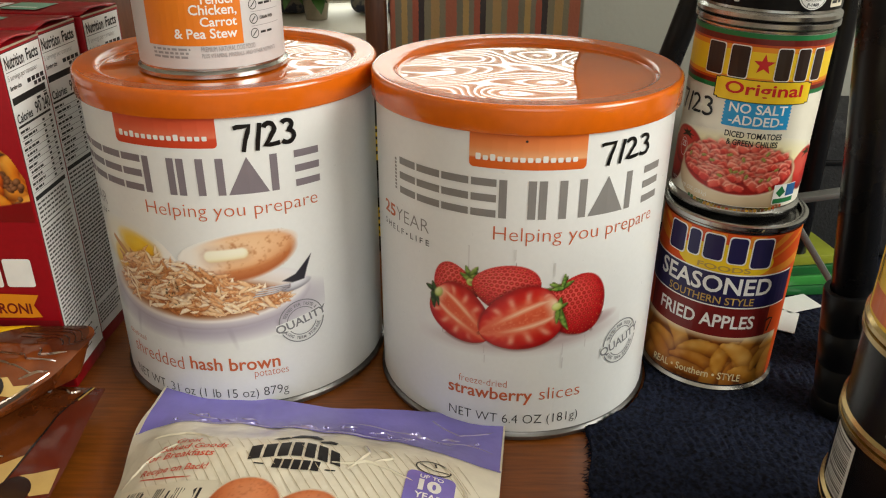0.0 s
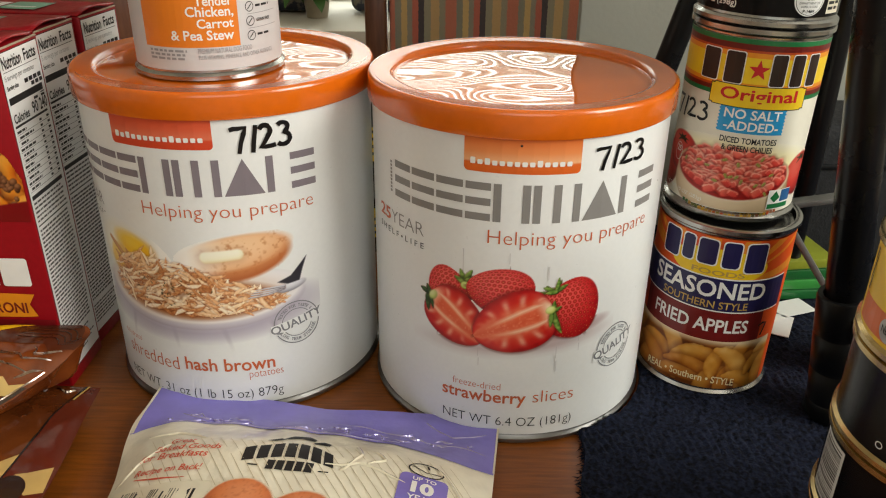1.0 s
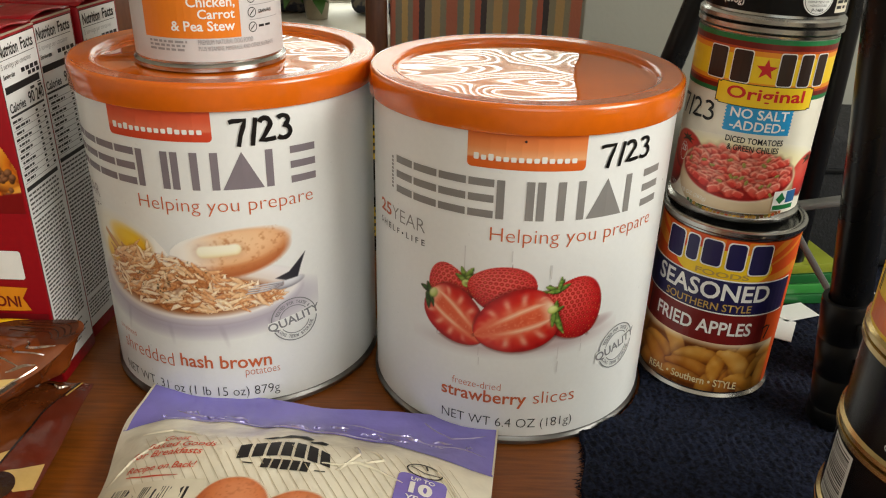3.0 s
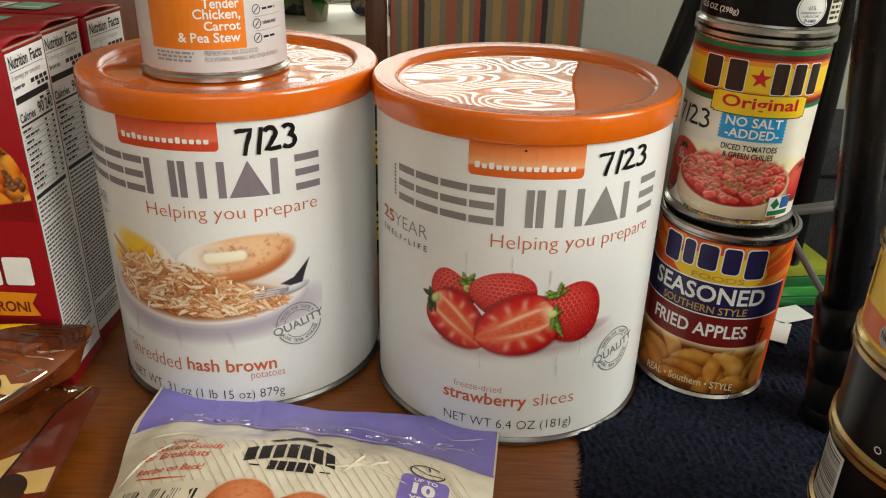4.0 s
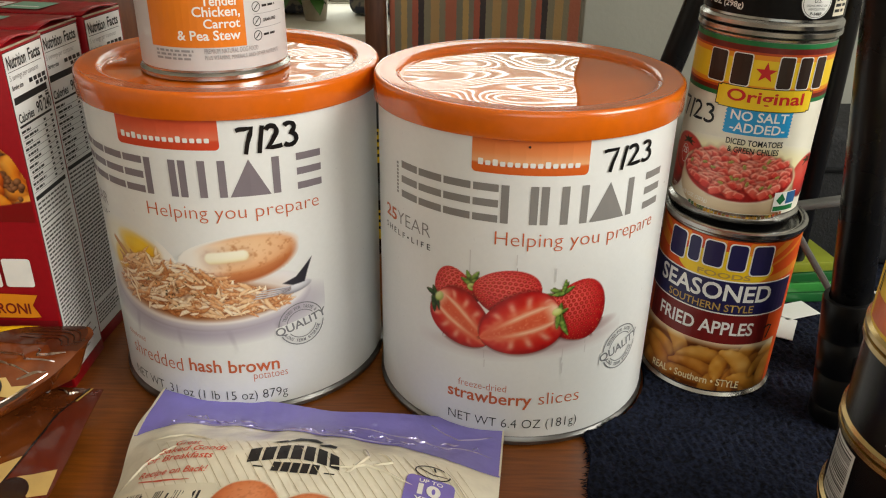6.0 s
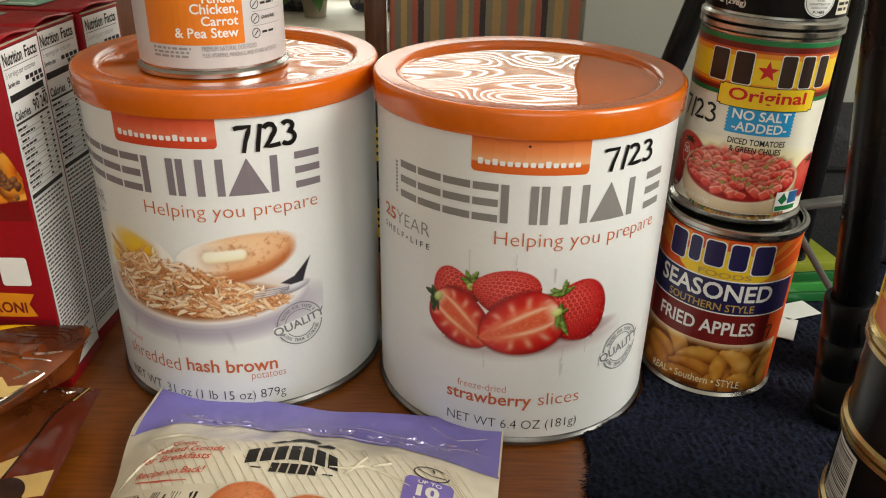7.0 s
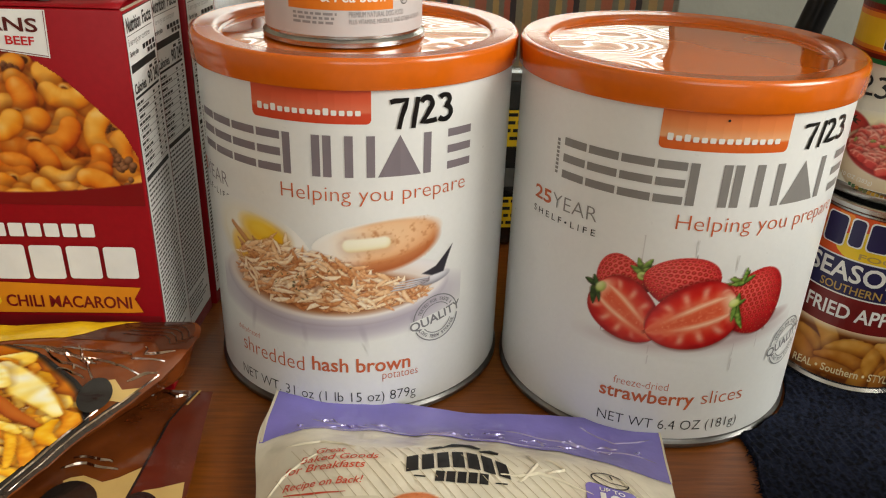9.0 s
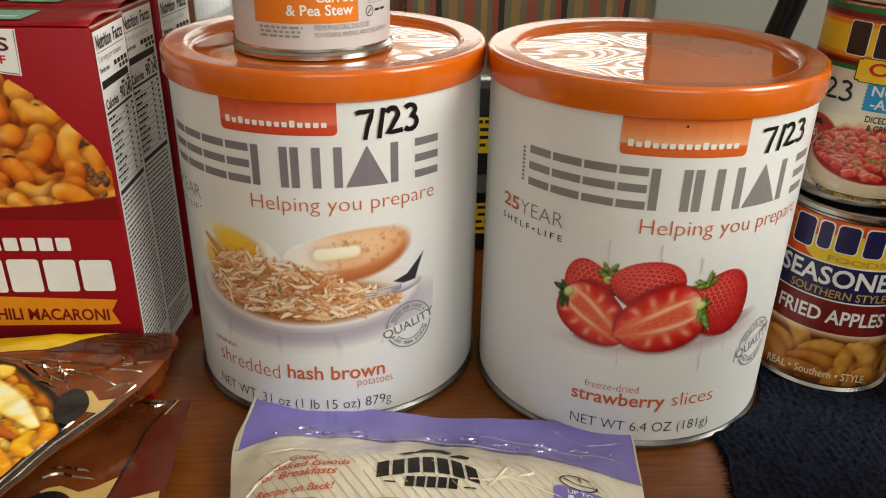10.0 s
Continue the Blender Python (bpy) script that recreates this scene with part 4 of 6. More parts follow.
# diced tomatoes
RT = 0.0340
tomato_tin = small_tin("diced_tomato_tin", pose(0.1645, 0.4215, 0.1083, 0, 1.2, -21), RT, 0.101, ink("white and cream tin print", TOMATO_PAPER_RGB), "yellow and white tin of diced tomatoes with marker date")
half = math.pi * RT * 1000
tomato_children = set(tomato_tin.children)
wrap_shape(tomato_tin, "band_print", YELLOW, rect(-half, half, 74.5, 95), r=RT)
wrap_shape(tomato_tin, "band_print", ink("amber print", (240, 150, 30)), rect(-half, half, 91.8, 94.4), rect(-half, half, 76.5, 79), r=RT, lift=0.00016)
wrap_shape(tomato_tin, "band_print", ink("rust print", (190, 70, 20)), rect(-half, half, 94.2, 96), rect(-half, half, 75.4, 77), r=RT, lift=0.00018)
wrap_shape(tomato_tin, "band_print", DARK_RED, rect(-half, half, 95.4, 98.6), rect(-half, half, 73.4, 75.8), r=RT, lift=0.0002)
wrap_shape(tomato_tin, "band_print", GREEN, rect(-half, half, 98.2, 100.6), rect(-half, half, 71.4, 73.6), r=RT, lift=0.00022)
for grow, mat, lift in ((0.9, WHITE_INK, 0.0003), (0, DARK_BROWN, 0.0004)):
    for x0, x1 in ((-26.5, -17), (-13.5, -4.5), (8.5, 15.5), (18.5, 25), (28, 34.5)):
        wrap_shape(tomato_tin, "brand_mark", mat, rect(x0 - grow / 2, x1 + grow / 2, 78.6 - grow / 2, 94 + grow / 2, 1.2), r=RT, lift=lift)
star = [(2.8 + (5.2 if i % 2 == 0 else 2.1) * math.sin(math.pi * i / 5), 86 + (5.2 if i % 2 == 0 else 2.1) * math.cos(math.pi * i / 5)) for i in range(10)]
wrap_shape(tomato_tin, "star_print", RED, star, r=RT, lift=0.0005)
wrap_shape(tomato_tin, "badge_print", BLACK, rect(-19.2, 29.8, 67.2, 77.6), rect(-17.5, 28, 66.6, 78.2), r=RT, lift=0.00045, zs=[0, 0.00001])
wrap_shape(tomato_tin, "badge_print", YELLOW, rect(-18.7, 29.3, 67.7, 77.1), rect(-17, 27.5, 67.0, 77.8), r=RT, lift=0.0005, zs=[0, 0.00001])
wrap_words(tomato_tin, "Original", -13.5, 24.5, 68.6, 76.6, RED, r=RT, lift=0.0006, bold=0.02)
saw = [(-12.6 if i % 2 else -11.8, 53.6 + i * 0.9) for i in range(16)] + [(21.0 if i % 2 else 20.2, 67.2 - i * 0.9) for i in range(16)]
wrap_shape(tomato_tin, "badge_print", SKY_BLUE, saw, r=RT, lift=0.0003)
wrap_words(tomato_tin, "NO SALT", -9.6, 18.6, 61, 66, WHITE_INK, r=RT, lift=0.0004, bold=0.018)
wrap_words(tomato_tin, "-ADDED-", -9, 18, 55, 59.8, WHITE_INK, r=RT, lift=0.0004, bold=0.018)
wrap_words(tomato_tin, "DICED TOMATOES", -9.5, 18.8, 48.2, 51.4, BLACK, r=RT, lift=0.0004, bold=0.018)
wrap_words(tomato_tin, "& GREEN CHILIES", -8, 17.4, 44.0, 47.2, BLACK, r=RT, lift=0.0004, bold=0.018)
wrap_shape(tomato_tin, "marker_writing", MARKER, *date_strokes(-45, 54.5, 27, 11.5, 1.5, 5), r=RT, lift=0.0005)
def diced_tomato_picture():
    """A pale bowl heaped with diced tomato, whole tomatoes at its sides, on a yellow glow of print."""
    p = Picture(-56, 56, 11, 51, 0.42, TOMATO_PAPER_RGB, 31)
    every = np.s_[:, :]
    p.lay(every, (248, 226, 120), np.clip(1 - np.hypot((p.X + 1) / 54, (p.Z - 36) / 15), 0, 1) * 0.9)
    red = [(96, 10, 12), (168, 30, 28), (206, 62, 50), (226, 116, 98)]
    for x, z, a, b in ((-47, 25, 14, 13), (-33, 36, 13, 11), (42, 30, 13, 12)):
        p.oval(x, z, a, b, 0, red, 0.1)
    for x, z in ((-33, 43), (42, 39)):
        for a in (10, 60, 110, 160, 215, 330):
            p.tube([(x, z), (x + 5.5 * math.cos(radians(a)), z + 3 * math.sin(radians(a)) - 0.6)], [0.9, 0.2], [(20, 26, 14), (50, 66, 34)], drop=0.2)
    p.oval(-0.5, 24, 33.5, 19.5, 0, [(150, 120, 84), (222, 200, 166), (246, 236, 214)], 0.04, 1, (-0.3, 0.3))
    p.oval(-0.5, 30.5, 33, 14.5, 0, [(200, 170, 132), (250, 240, 220)], 0.04, 1, (0, -0.8))
    p.oval(-0.5, 30.5, 31, 13.2, 0, [(160, 24, 22), (196, 44, 38)], 0.06)
    rnd = random.Random(31)
    spots = []
    for i in range(170):
        a, d = rnd.uniform(0, 2 * math.pi), math.sqrt(rnd.random())
        spots.append((-0.5 + 28.5 * d * math.cos(a), 31 + (13.5 if math.sin(a) > 0 else 10.5) * d * math.sin(a)))
    spots.sort(key=lambda q: -q[1])
    for x, z in spots:
        p.chunk(x, z, rnd.uniform(2.4, 4.0), rnd.uniform(1.9, 2.9), rnd.uniform(-40, 40), [(160, 22, 22), (204, 46, 42), (222, 74, 62), (238, 118, 100), (248, 176, 156)], rnd.uniform(0.35, 0.75), 0.12)
    for i in range(16):
        p.chunk(-0.5 + rnd.gauss(0, 12), 32 + rnd.gauss(0, 4), 1.5, 0.8, rnd.uniform(0, 180), [(90, 96, 30), (150, 150, 70), (196, 190, 120)], 0.5, 0.2)
    return p


print_sheet(tomato_tin, diced_tomato_picture(), round_wall(RT, 0.0002))
rnd = random.Random(32)
wrap_shape(tomato_tin, "badge_print", WHITE_INK, *ring(-34.5, 35, 3.2, 0.3, 5, n=24), r=RT, lift=0.0003)
wrap_words(tomato_tin, "25", -36.6, -32.4, 35, 38.4, WHITE_INK, r=RT, lift=0.0003, bold=0.02)
wrap_words(tomato_tin, "NET WT 10 OZ (283g)", -42, -13, 13.4, 16.2, WHITE_INK, r=RT, lift=0.0006, turn=-3)
wrap_shape(tomato_tin, "badge_print", WHITE_INK, rect(21, 36, 12.5, 23.5), r=RT, lift=0.0006)
wrap_shape(tomato_tin, "badge_print", ink("seal blue print", (40, 96, 150)), rect(29, 36, 16.5, 23.2), r=RT, lift=0.00065)
wrap_shape(tomato_tin, "badge_print", GREEN, rect(21.5, 35.6, 12.9, 15.6), [(22.5, 19), (25.5, 16.2), (28.5, 19), (25.5, 22.8)], r=RT, lift=0.00068)
wrap_shape(tomato_tin, "band_print", pieces_ink("speckled rim print", [(200, 80, 30), (40, 90, 50), (222, 170, 50), (90, 30, 24)]), *[rect(-24 + i * 2, -22.4 + i * 2, 7.6 + 0.0045 * (i * 2 - 24) ** 2, 9.4 + 0.0045 * (i * 2 - 24) ** 2) for i in range(26)], r=RT, lift=0.0007)
for ob in set(tomato_tin.children) - tomato_children:
    ob.location.z -= 0.0051

# soup tin on top
soup_tin = small_tin("soup_tin", pose(0.1667, 0.4215, 0.2094, 0, 1.2, -21), RT, 0.1, DARK_CAN, "black labelled tin stacked on the tomato tin")
wrap_words(soup_tin, "10.5 OZ (298g)", -41, -14, 8.0, 11.6, WHITE_INK, r=RT, lift=0.0003, bold=0.01, turn=-1)
wrap_shape(soup_tin, "seal_print", WHITE_INK, ellipse(20, 14, 8, 7.8, 0, 30), r=RT, lift=0.0002)
wrap_shape(soup_tin, "seal_print", BLACK, *ring(20, 14, 7.2, 0.25, n=30), r=RT, lift=0.0003)
wrap_words(soup_tin, "U.S.", 18, 22, 13.6, 15.6, BLACK, r=RT, lift=0.0004)
wrap_words(soup_tin, "DEPARTMENT OF", 14.6, 25.4, 11.8, 12.8, BLACK, r=RT, lift=0.0004)
wrap_words(soup_tin, "AGRICULTURE", 15.6, 24.4, 10.2, 11.2, BLACK, r=RT, lift=0.0004)
wrap_words(soup_tin, "P-1469", 17, 23, 7.8, 9.4, BLACK, r=RT, lift=0.0004, bold=0.02)
wrap_shape(soup_tin, "small_print", PAPER_WARM, rect(31, 42, 7, 19), r=RT, lift=0.0002)
wrap_shape(soup_tin, "small_print", BLACK, *text_bars(31.8, 41.4, 18, 4, 2.6, 1.4, 8, 0.2), r=RT, lift=0.0003)

# stack of short gold-rimmed tins
RO = 0.042
for i in range(4):
    tin = small_tin("short_tin", pose(0.1987, 0.2414, 0.0045 + 0.0401 * i, 0, 0, -32), RO, 0.04, YELLOW if i == 3 else DARK_CAN, "short %s tin with gold rims in a stack" % ("yellow and orange" if i == 3 else "black labelled"), TIN_GOLD, "stacked gold-rimmed tins", 0.0038)
    if i == 1:
        wrap_shape(tin, "barcode_print", PAPER, rect(-56.5, -38.5, 5.7, 34.2), r=RO)
        rnd = random.Random(2)
        z, bars = 7.0, []
        while z < 33:
            h = rnd.choice((0.3, 0.5, 0.8))
            bars.append(rect(-55.5, -40, z, z + h))
            z += h + rnd.choice((0.35, 0.5, 0.9))
        wrap_shape(tin, "barcode_print", BLACK, *bars, r=RO, lift=0.0002)
        wrap_shape(tin, "picture_print", pieces_ink("printed dark beans", [(30, 28, 30), (70, 60, 50), (44, 36, 30)]), *[ellipse(-12 + 7 * (k % 4), 8 + 7 * (k // 4), 3, 2, 15 * k, 14) for k in range(16)], r=RO)
    if i == 2:
        wrap_shape(tin, "badge_print", WHITE_INK, *ring(-26, 9, 1.3, 0.4, n=16), rect(-16, -9, 7, 12), r=RO)
        wrap_shape(tin, "badge_print", GREEN, rect(-17, -6, 4.5, 6.6), r=RO)
    if i == 3:
        wrap_shape(tin, "band_print", ORANGE_TAG, rect(-58, 60, 5.6, 16), r=RO)
        wrap_shape(tin, "badge_print", pieces_ink("silver badge print", [(170, 172, 176), (200, 200, 204)]), ellipse(-36, 10.5, 4.6, 4.6, 0, 24), r=RO, lift=0.0002)
        wrap_words(tin, "NEW", -39.2, -32.8, 9.0, 12.0, BLACK, r=RO, lift=0.0003, bold=0.018)
        wrap_shape(tin, "picture_print", LEAF, ellipse(-30, 22, 2.4, 6, 25, 14), r=RO, lift=0.0002)
        wrap_shape(tin, "small_print", BLACK, *[rect(-58 + 0.1, -55.5, 17 + k * 1.2, 17.7 + k * 1.2) for k in range(14)], r=RO, lift=0.0002)

# ---- dinner cartons ----
def side_sheet(bm, lift=0.0):
    """Stand a flat sheet up on the carton's narrow side, facing +x."""
    for v in bm.verts:
        v.co = (lift + v.co.z, v.co.x - 0.0012, v.co.y + 0.0015)
    return bm


AMBER = ink("amber banner print", (232, 142, 26))
BEAN_INK = ink("dark bean brown ink", (92, 28, 26))
RED_DEEP = ink("deep red print", (122, 16, 22), vary=0.2)
MINT = ink("mint label print", (126, 178, 156))
POSTER_BLUE = ink("blue label print", (70, 140, 190))

DEEP, TALL, WIDE = 42.5, 195.5, 127.0


def front(carton, name, mat, *loops, lift=0.0002, zs=None):
    print_parts(name, flat(shape(*[mm(l) for l in loops], zs=zs), lift), mat, carton)


def side(carton, name, mat, *loops, lift=0.0002):
    print_parts(name, side_sheet(shape(*[mm(l) for l in loops]), lift), mat, carton)


def side_words(carton, s, x0, x1, z0, z1, mat, lift=0.0004, **how):
    part("lettering", side_sheet(text_bm(s, x0 * MM, x1 * MM, z0 * MM, z1 * MM, **how), lift), mat, carton, smooth=0)


def chili_macaroni_picture():
    """A heap of elbow macaroni with mince in chili sauce."""
    p = Picture(-126.4, -1.2, 106, 180, 0.45, (150, 14, 24), 17)
    every = np.s_[:, :]
    heap = p.outline([(-126.5, 106), (-1.5, 106), (-1.5, 128), (-7, 141), (-17, 152), (-29, 165), (-43, 175), (-60, 177.5), (-80, 175), (-100, 166), (-126.5, 152)], 1.2)
    p.lay(every, tones_at([(120, 36, 6), (170, 66, 10), (196, 92, 18)], p.grain(4, 2)), heap)
    rnd = random.Random(17)
    ramps = ([(150, 58, 4), (204, 98, 12), (226, 128, 24), (240, 162, 56), (252, 212, 140)], [(160, 70, 6), (212, 114, 16), (232, 146, 34), (244, 180, 76), (253, 224, 160)], [(140, 44, 4), (190, 78, 8), (216, 108, 16), (234, 142, 42), (250, 196, 118)])
    meat = [(48, 24, 12), (96, 56, 32), (136, 88, 56), (176, 128, 90)]
    spots = []
    for i in range(1200):
        x, z = rnd.uniform(-126, -4), rnd.uniform(108, 175)
        top = np.interp(x, [-126, -100, -80, -60, -43, -29, -17, -7, -1], [151, 165, 174, 176.5, 174, 164, 151, 140, 128]) - 4.5
        if z < top and all(math.hypot(x - a, (z - b) * 1.1) > 4.9 for _, a, b in spots):
            spots.append((z + rnd.gauss(0, 7), x, z))
    spots.sort(reverse=True)
    for n, (_, x, z) in enumerate(spots):
        if n % 5 == 2:
            k = rnd.uniform(3.2, 5.2)
            for q in range(16):
                p.oval(x + rnd.gauss(0, k * 0.55), z + rnd.gauss(0, k * 0.45), k * rnd.uniform(0.25, 0.5), k * rnd.uniform(0.22, 0.42), rnd.uniform(0, 180), meat, 0.3)
            continue
        a0, rad, sweep, r = rnd.uniform(0, 360), rnd.uniform(7.5, 11), rnd.uniform(70, 115), rnd.uniform(4.8, 6.2)
        pts = [(x + rad * (math.cos(radians(a0 + t)) - math.cos(radians(a0))), z + rad * (math.sin(radians(a0 + t)) - math.sin(radians(a0)))) for t in np.linspace(-sweep / 2, sweep / 2, 8)]
        p.tube(pts, [r * 0.96] + [r] * 6 + [r * 0.96], rnd.choice(ramps), drop=0.22, edge=0.14, tooth=0.25)
        if rnd.random() < 0.5:
            (ex, ez), ang = pts[0], a0 - sweep / 2
            p.oval(ex, ez, r * 0.55, r * 0.86, ang + 90, ramps[1][2:], 0.2)
            p.oval(ex, ez, r * 0.36, r * 0.62, ang + 90, [(70, 26, 4), (140, 66, 14)], 0.25)
    p.ink *= heap > 0.02
    p.lay(every, (126, 8, 16), np.clip((112.5 + 0.0016 * (p.X + 62) ** 2 - p.Z) / 0.8, 0, 1))
    return p


def dinner_carton(x, y, turn, full):
    carton = thing("dinner_carton", pose(x, y, 0.0003, 0, 0, turn), "upright red dinner carton with a white nutrition panel", "carton", "dinner cartons")
    part("body", box_bm(-WIDE * MM, 0, 0, DEEP * MM, 0, TALL * MM, 0.0009), RED_BOX, carton, "glossy red printed board")
    # top flap, its end lifted off the fold
    bm = bmesh.new()
    nx, ny = 14, 6
    grid = [[bm.verts.new((-WIDE * MM + (WIDE * MM - 0.0006) * i / nx, 0.0005 + (DEEP * MM - 0.001) * j / ny, TALL * MM + 0.0004 + 0.0022 * max(0, (i / nx - 0.8) / 0.2) ** 1.5 * math.sin(math.pi * min(1, (j / ny) * 1.25)) + 0.0006 * (j / ny))) for j in range(ny + 1)] for i in range(nx + 1)]
    for i in range(nx):
        for j in range(ny):
            bm.faces.new((grid[i][j], grid[i + 1][j], grid[i + 1][j + 1], grid[i][j + 1]))
    flap = part("top_flap", bm, RED_BOX, carton, "glued top flap with a lifted end")
    solid = flap.modifiers.new("board", "SOLIDIFY")
    solid.thickness, solid.offset = 0.0006, 1.0
    part("flap_edge", box_bm(-0.0008, 0.0004, 0.001, DEEP * MM - 0.001, TALL * MM - 0.0006, TALL * MM + 0.0003, 0.0002), CARTON, carton, "bare board edge")
    top = TALL * MM + 0.0018
    for name, mat, x0, x1, y0, y1, lift in (("top_print", MINT, -58, -33, 9, 33, 0), ("top_print", WHITE_INK, -92, -60, 12, 30, 0), ("top_print", POSTER_BLUE, -122, -98, 8, 32, 0), ("top_print", RED_DEEP, -88, -64, 15, 20, 0.0001), ("top_print", WHITE_INK, -55, -37, 15, 18, 0.0001), ("top_print", RED_DEEP, -86, -66, 23, 27, 0.0001)):
        bm = shape(mm(rect(x0, x1, y0, y1)))
        bm.transform(Matrix.Translation((0, 0, top + lift)))
        part(name, bm, mat, carton, smooth=0)
    # nutrition panel on the narrow side
    side(carton, "panel_print", BLACK, rect(2.2, DEEP - 0.6, 6.8, 192.2), lift=0.00015)
    side(carton, "panel_print", PAPER, rect(2.6, DEEP - 1.0, 7.2, 191.8))
    side_words(carton, "Nutrition", 4.4, 23, 183.6, 190, BLACK, bold=0.02)
    side_words(carton, "Facts", 26, 38.4, 184, 190, BLACK, bold=0.02)
    side_words(carton, "5 servings per container", 4.4, 34, 177.2, 180.9, GREY_TEXT if not full else BLACK, bold=-0.012)
    side_words(carton, "Serving size", 4.4, 15.5, 172.6, 175.8, BLACK, bold=0.02)
    bars = [rect(4, DEEP - 4, 182.2, 182.5), rect(4, DEEP - 4, 166.2, 169.8), rect(4, DEEP - 4, 154.3, 155.5)]
    bars += [rect(22 + k * 4.6, 25.6 + k * 4.6, 173.4, 175.6) for k in range(4)] + [rect(28 + k * 4.4, 31.2 + k * 4.4, 170.8, 172.8) for k in range(3)]
    bars += [rect(27.4, 31.6, 163.4, 164.8), rect(35.2, 39, 163.2, 164.4), rect(35.2, 39, 165, 165.6)]
    for k in range(11):
        z = 151.5 - k * 3.1
        bars += [rect(4, DEEP - 4, z - 0.9, z - 0.7)] + text_bars(4.4 + (1.4 if k % 3 else 0), 17 + 4 * (k % 2), z + 1.2, 1, 2, 1.25, k, 0.3, 0.5)
        bars += [rect(28, 30.4, z, z + 1.2), rect(36, 38.6, z, z + 1.2)]
    bars += [rect(4, DEEP - 4, 115.2, 117.6)]
    side(carton, "small_print", BLACK, *bars, lift=0.0003)
    side_words(carton, "Calories", 4.4, 20, 156.6, 161.4, BLACK, bold=0.02)
    side_words(carton, "90", 23.5, 29.6, 156.8, 163, BLACK, bold=0.018)
    side_words(carton, "240", 31.6, 39.6, 156.6, 163, BLACK, bold=0.018)
    lower = text_bars(4.4, 38.6, 113.6, 5, 2.5, 1.1, 61, 0.2, 0.6) + text_bars(4.4, 38.8, 98, 30, 2.35, 1.15, 62, 0.06, 0.5) + text_bars(4.4, 38.8, 25, 6, 2.2, 1.0, 63, 0.4, 0.5)
    side(carton, "small_print", ink("dark grey small print", (70, 68, 66)), *lower, rect(4, DEEP - 4, 100, 100.8), lift=0.0003)
    if not full:
        return carton
    # front picture
    front(carton, "banner_print", WHITE_INK, [(-126, TALL - 0.6), (-31.6, TALL - 0.6), (-32.6, 174.6), (-80, 180.6), (-126, 186)], lift=0.00015)
    front(carton, "banner_print", RED_DEEP, *band([(-126, 186.4), (-80, 181.4), (-33.2, 175.4), (-32.3, TALL - 1)], 0.35), lift=0.0003)
    for s, x0, x1, z0, z1, m in (("BEANS", -70.5, -35.6, 185.9, 191.8, BEAN_INK), ("GROUND BEEF", -79, -38, 180.4, 184.2, RED)):
        part("lettering", flat(text_bm(s, x0 * MM, x1 * MM, z0 * MM, z1 * MM, bold=0.018, turn=-1.5), 0.0004), m, carton, smooth=0)
    print_sheet(carton, chili_macaroni_picture(), lambda x, z: np.stack([x * MM, np.full(len(x), -0.0003), z * MM], 1))
    front(carton, "brand_mark", WHITE_INK, *[rect(-100 + i * 8.3, -93.2 + i * 8.3, 89.6, 96.6, 0.8) for i in range(9)], lift=0.0009)
    front(carton, "brand_mark", WHITE_INK, *[rect(-112 + i * 17.5, -96.5 + i * 17.5, 66 + 0.3 * i, 85.6 - 0.2 * i, 1.6) for i in range(6)], lift=0.0009)
    front(carton, "banner_print", AMBER, [(-126, 47.4), (-16, 48.0), (-9.6, 48.4), (-13, 56), (-9.2, 62.4), (-126, 66.6)], lift=0.0009)
    front(carton, "banner_print", YELLOW, ellipse(-86, 55.5, 8, 6, 0, 24, 0.05, 4), lift=0.00095)
    part("lettering", flat(text_bm("CHILI MACARONI", -75.5 * MM, -14.6 * MM, 50.8 * MM, 57.6 * MM, bold=0.018, turn=-0.6), 0.0011), RED_DEEP, carton, smooth=0)
    front(carton, "picture_print", RED_DEEP, rect(-126, -1.2, 2, 46), lift=0.0006)
    return carton


dinner_carton(-0.2132, 0.3812, -0.5, True)
dinner_carton(-0.2160, 0.4262, -4.5, False)
dinner_carton(-0.2106, 0.4716, -8.0, False)


# ---- pouches ----
def foil(name, c, rough=0.16, second=None):
    return material(name, rgb(c), rough, second=second and rgb(second), vary=0.12, scale=45, bump=0.8, bump_scale=75, coat=0.5)


def smooth01(t):
    t = max(0.0, min(1.0, t))
    return t * t * (3 - 2 * t)


def pouch_body(name, surface, nx, ny, low, mat, parent, label):
    """A filled pouch: its upper sheet by surface(u, v), u and v from 0 to 1, closed below."""
    bm = bmesh.new()
    rows = {}
    for k in (0, 1):
        for i in range(nx + 1):
            for j in range(ny + 1):
                u, v = i / nx, j / ny
                x, y, z = surface(u, v)
                if k and 0 < i < nx and 0 < j < ny:
                    e = min(u, 1 - u, v, 1 - v)
                    rows[k, i, j] = bm.verts.new((x, y, max(low, z - 0.0006 - (z - low) * smooth01(e * 9))))
                elif k:
                    rows[k, i, j] = rows[0, i, j]
                else:
                    rows[k, i, j] = bm.verts.new((x, y, z))
    for k in (0, 1):
        for i in range(nx):
            for j in range(ny):
                f = [rows[k, i, j], rows[k, i, j + 1], rows[k, i + 1, j + 1], rows[k, i + 1, j]]
                bm.faces.new(f if k == 0 else f[::-1])
    bmesh.ops.recalc_face_normals(bm, faces=bm.faces[:])
    return part(name, bm, mat, parent, label, smooth=60)


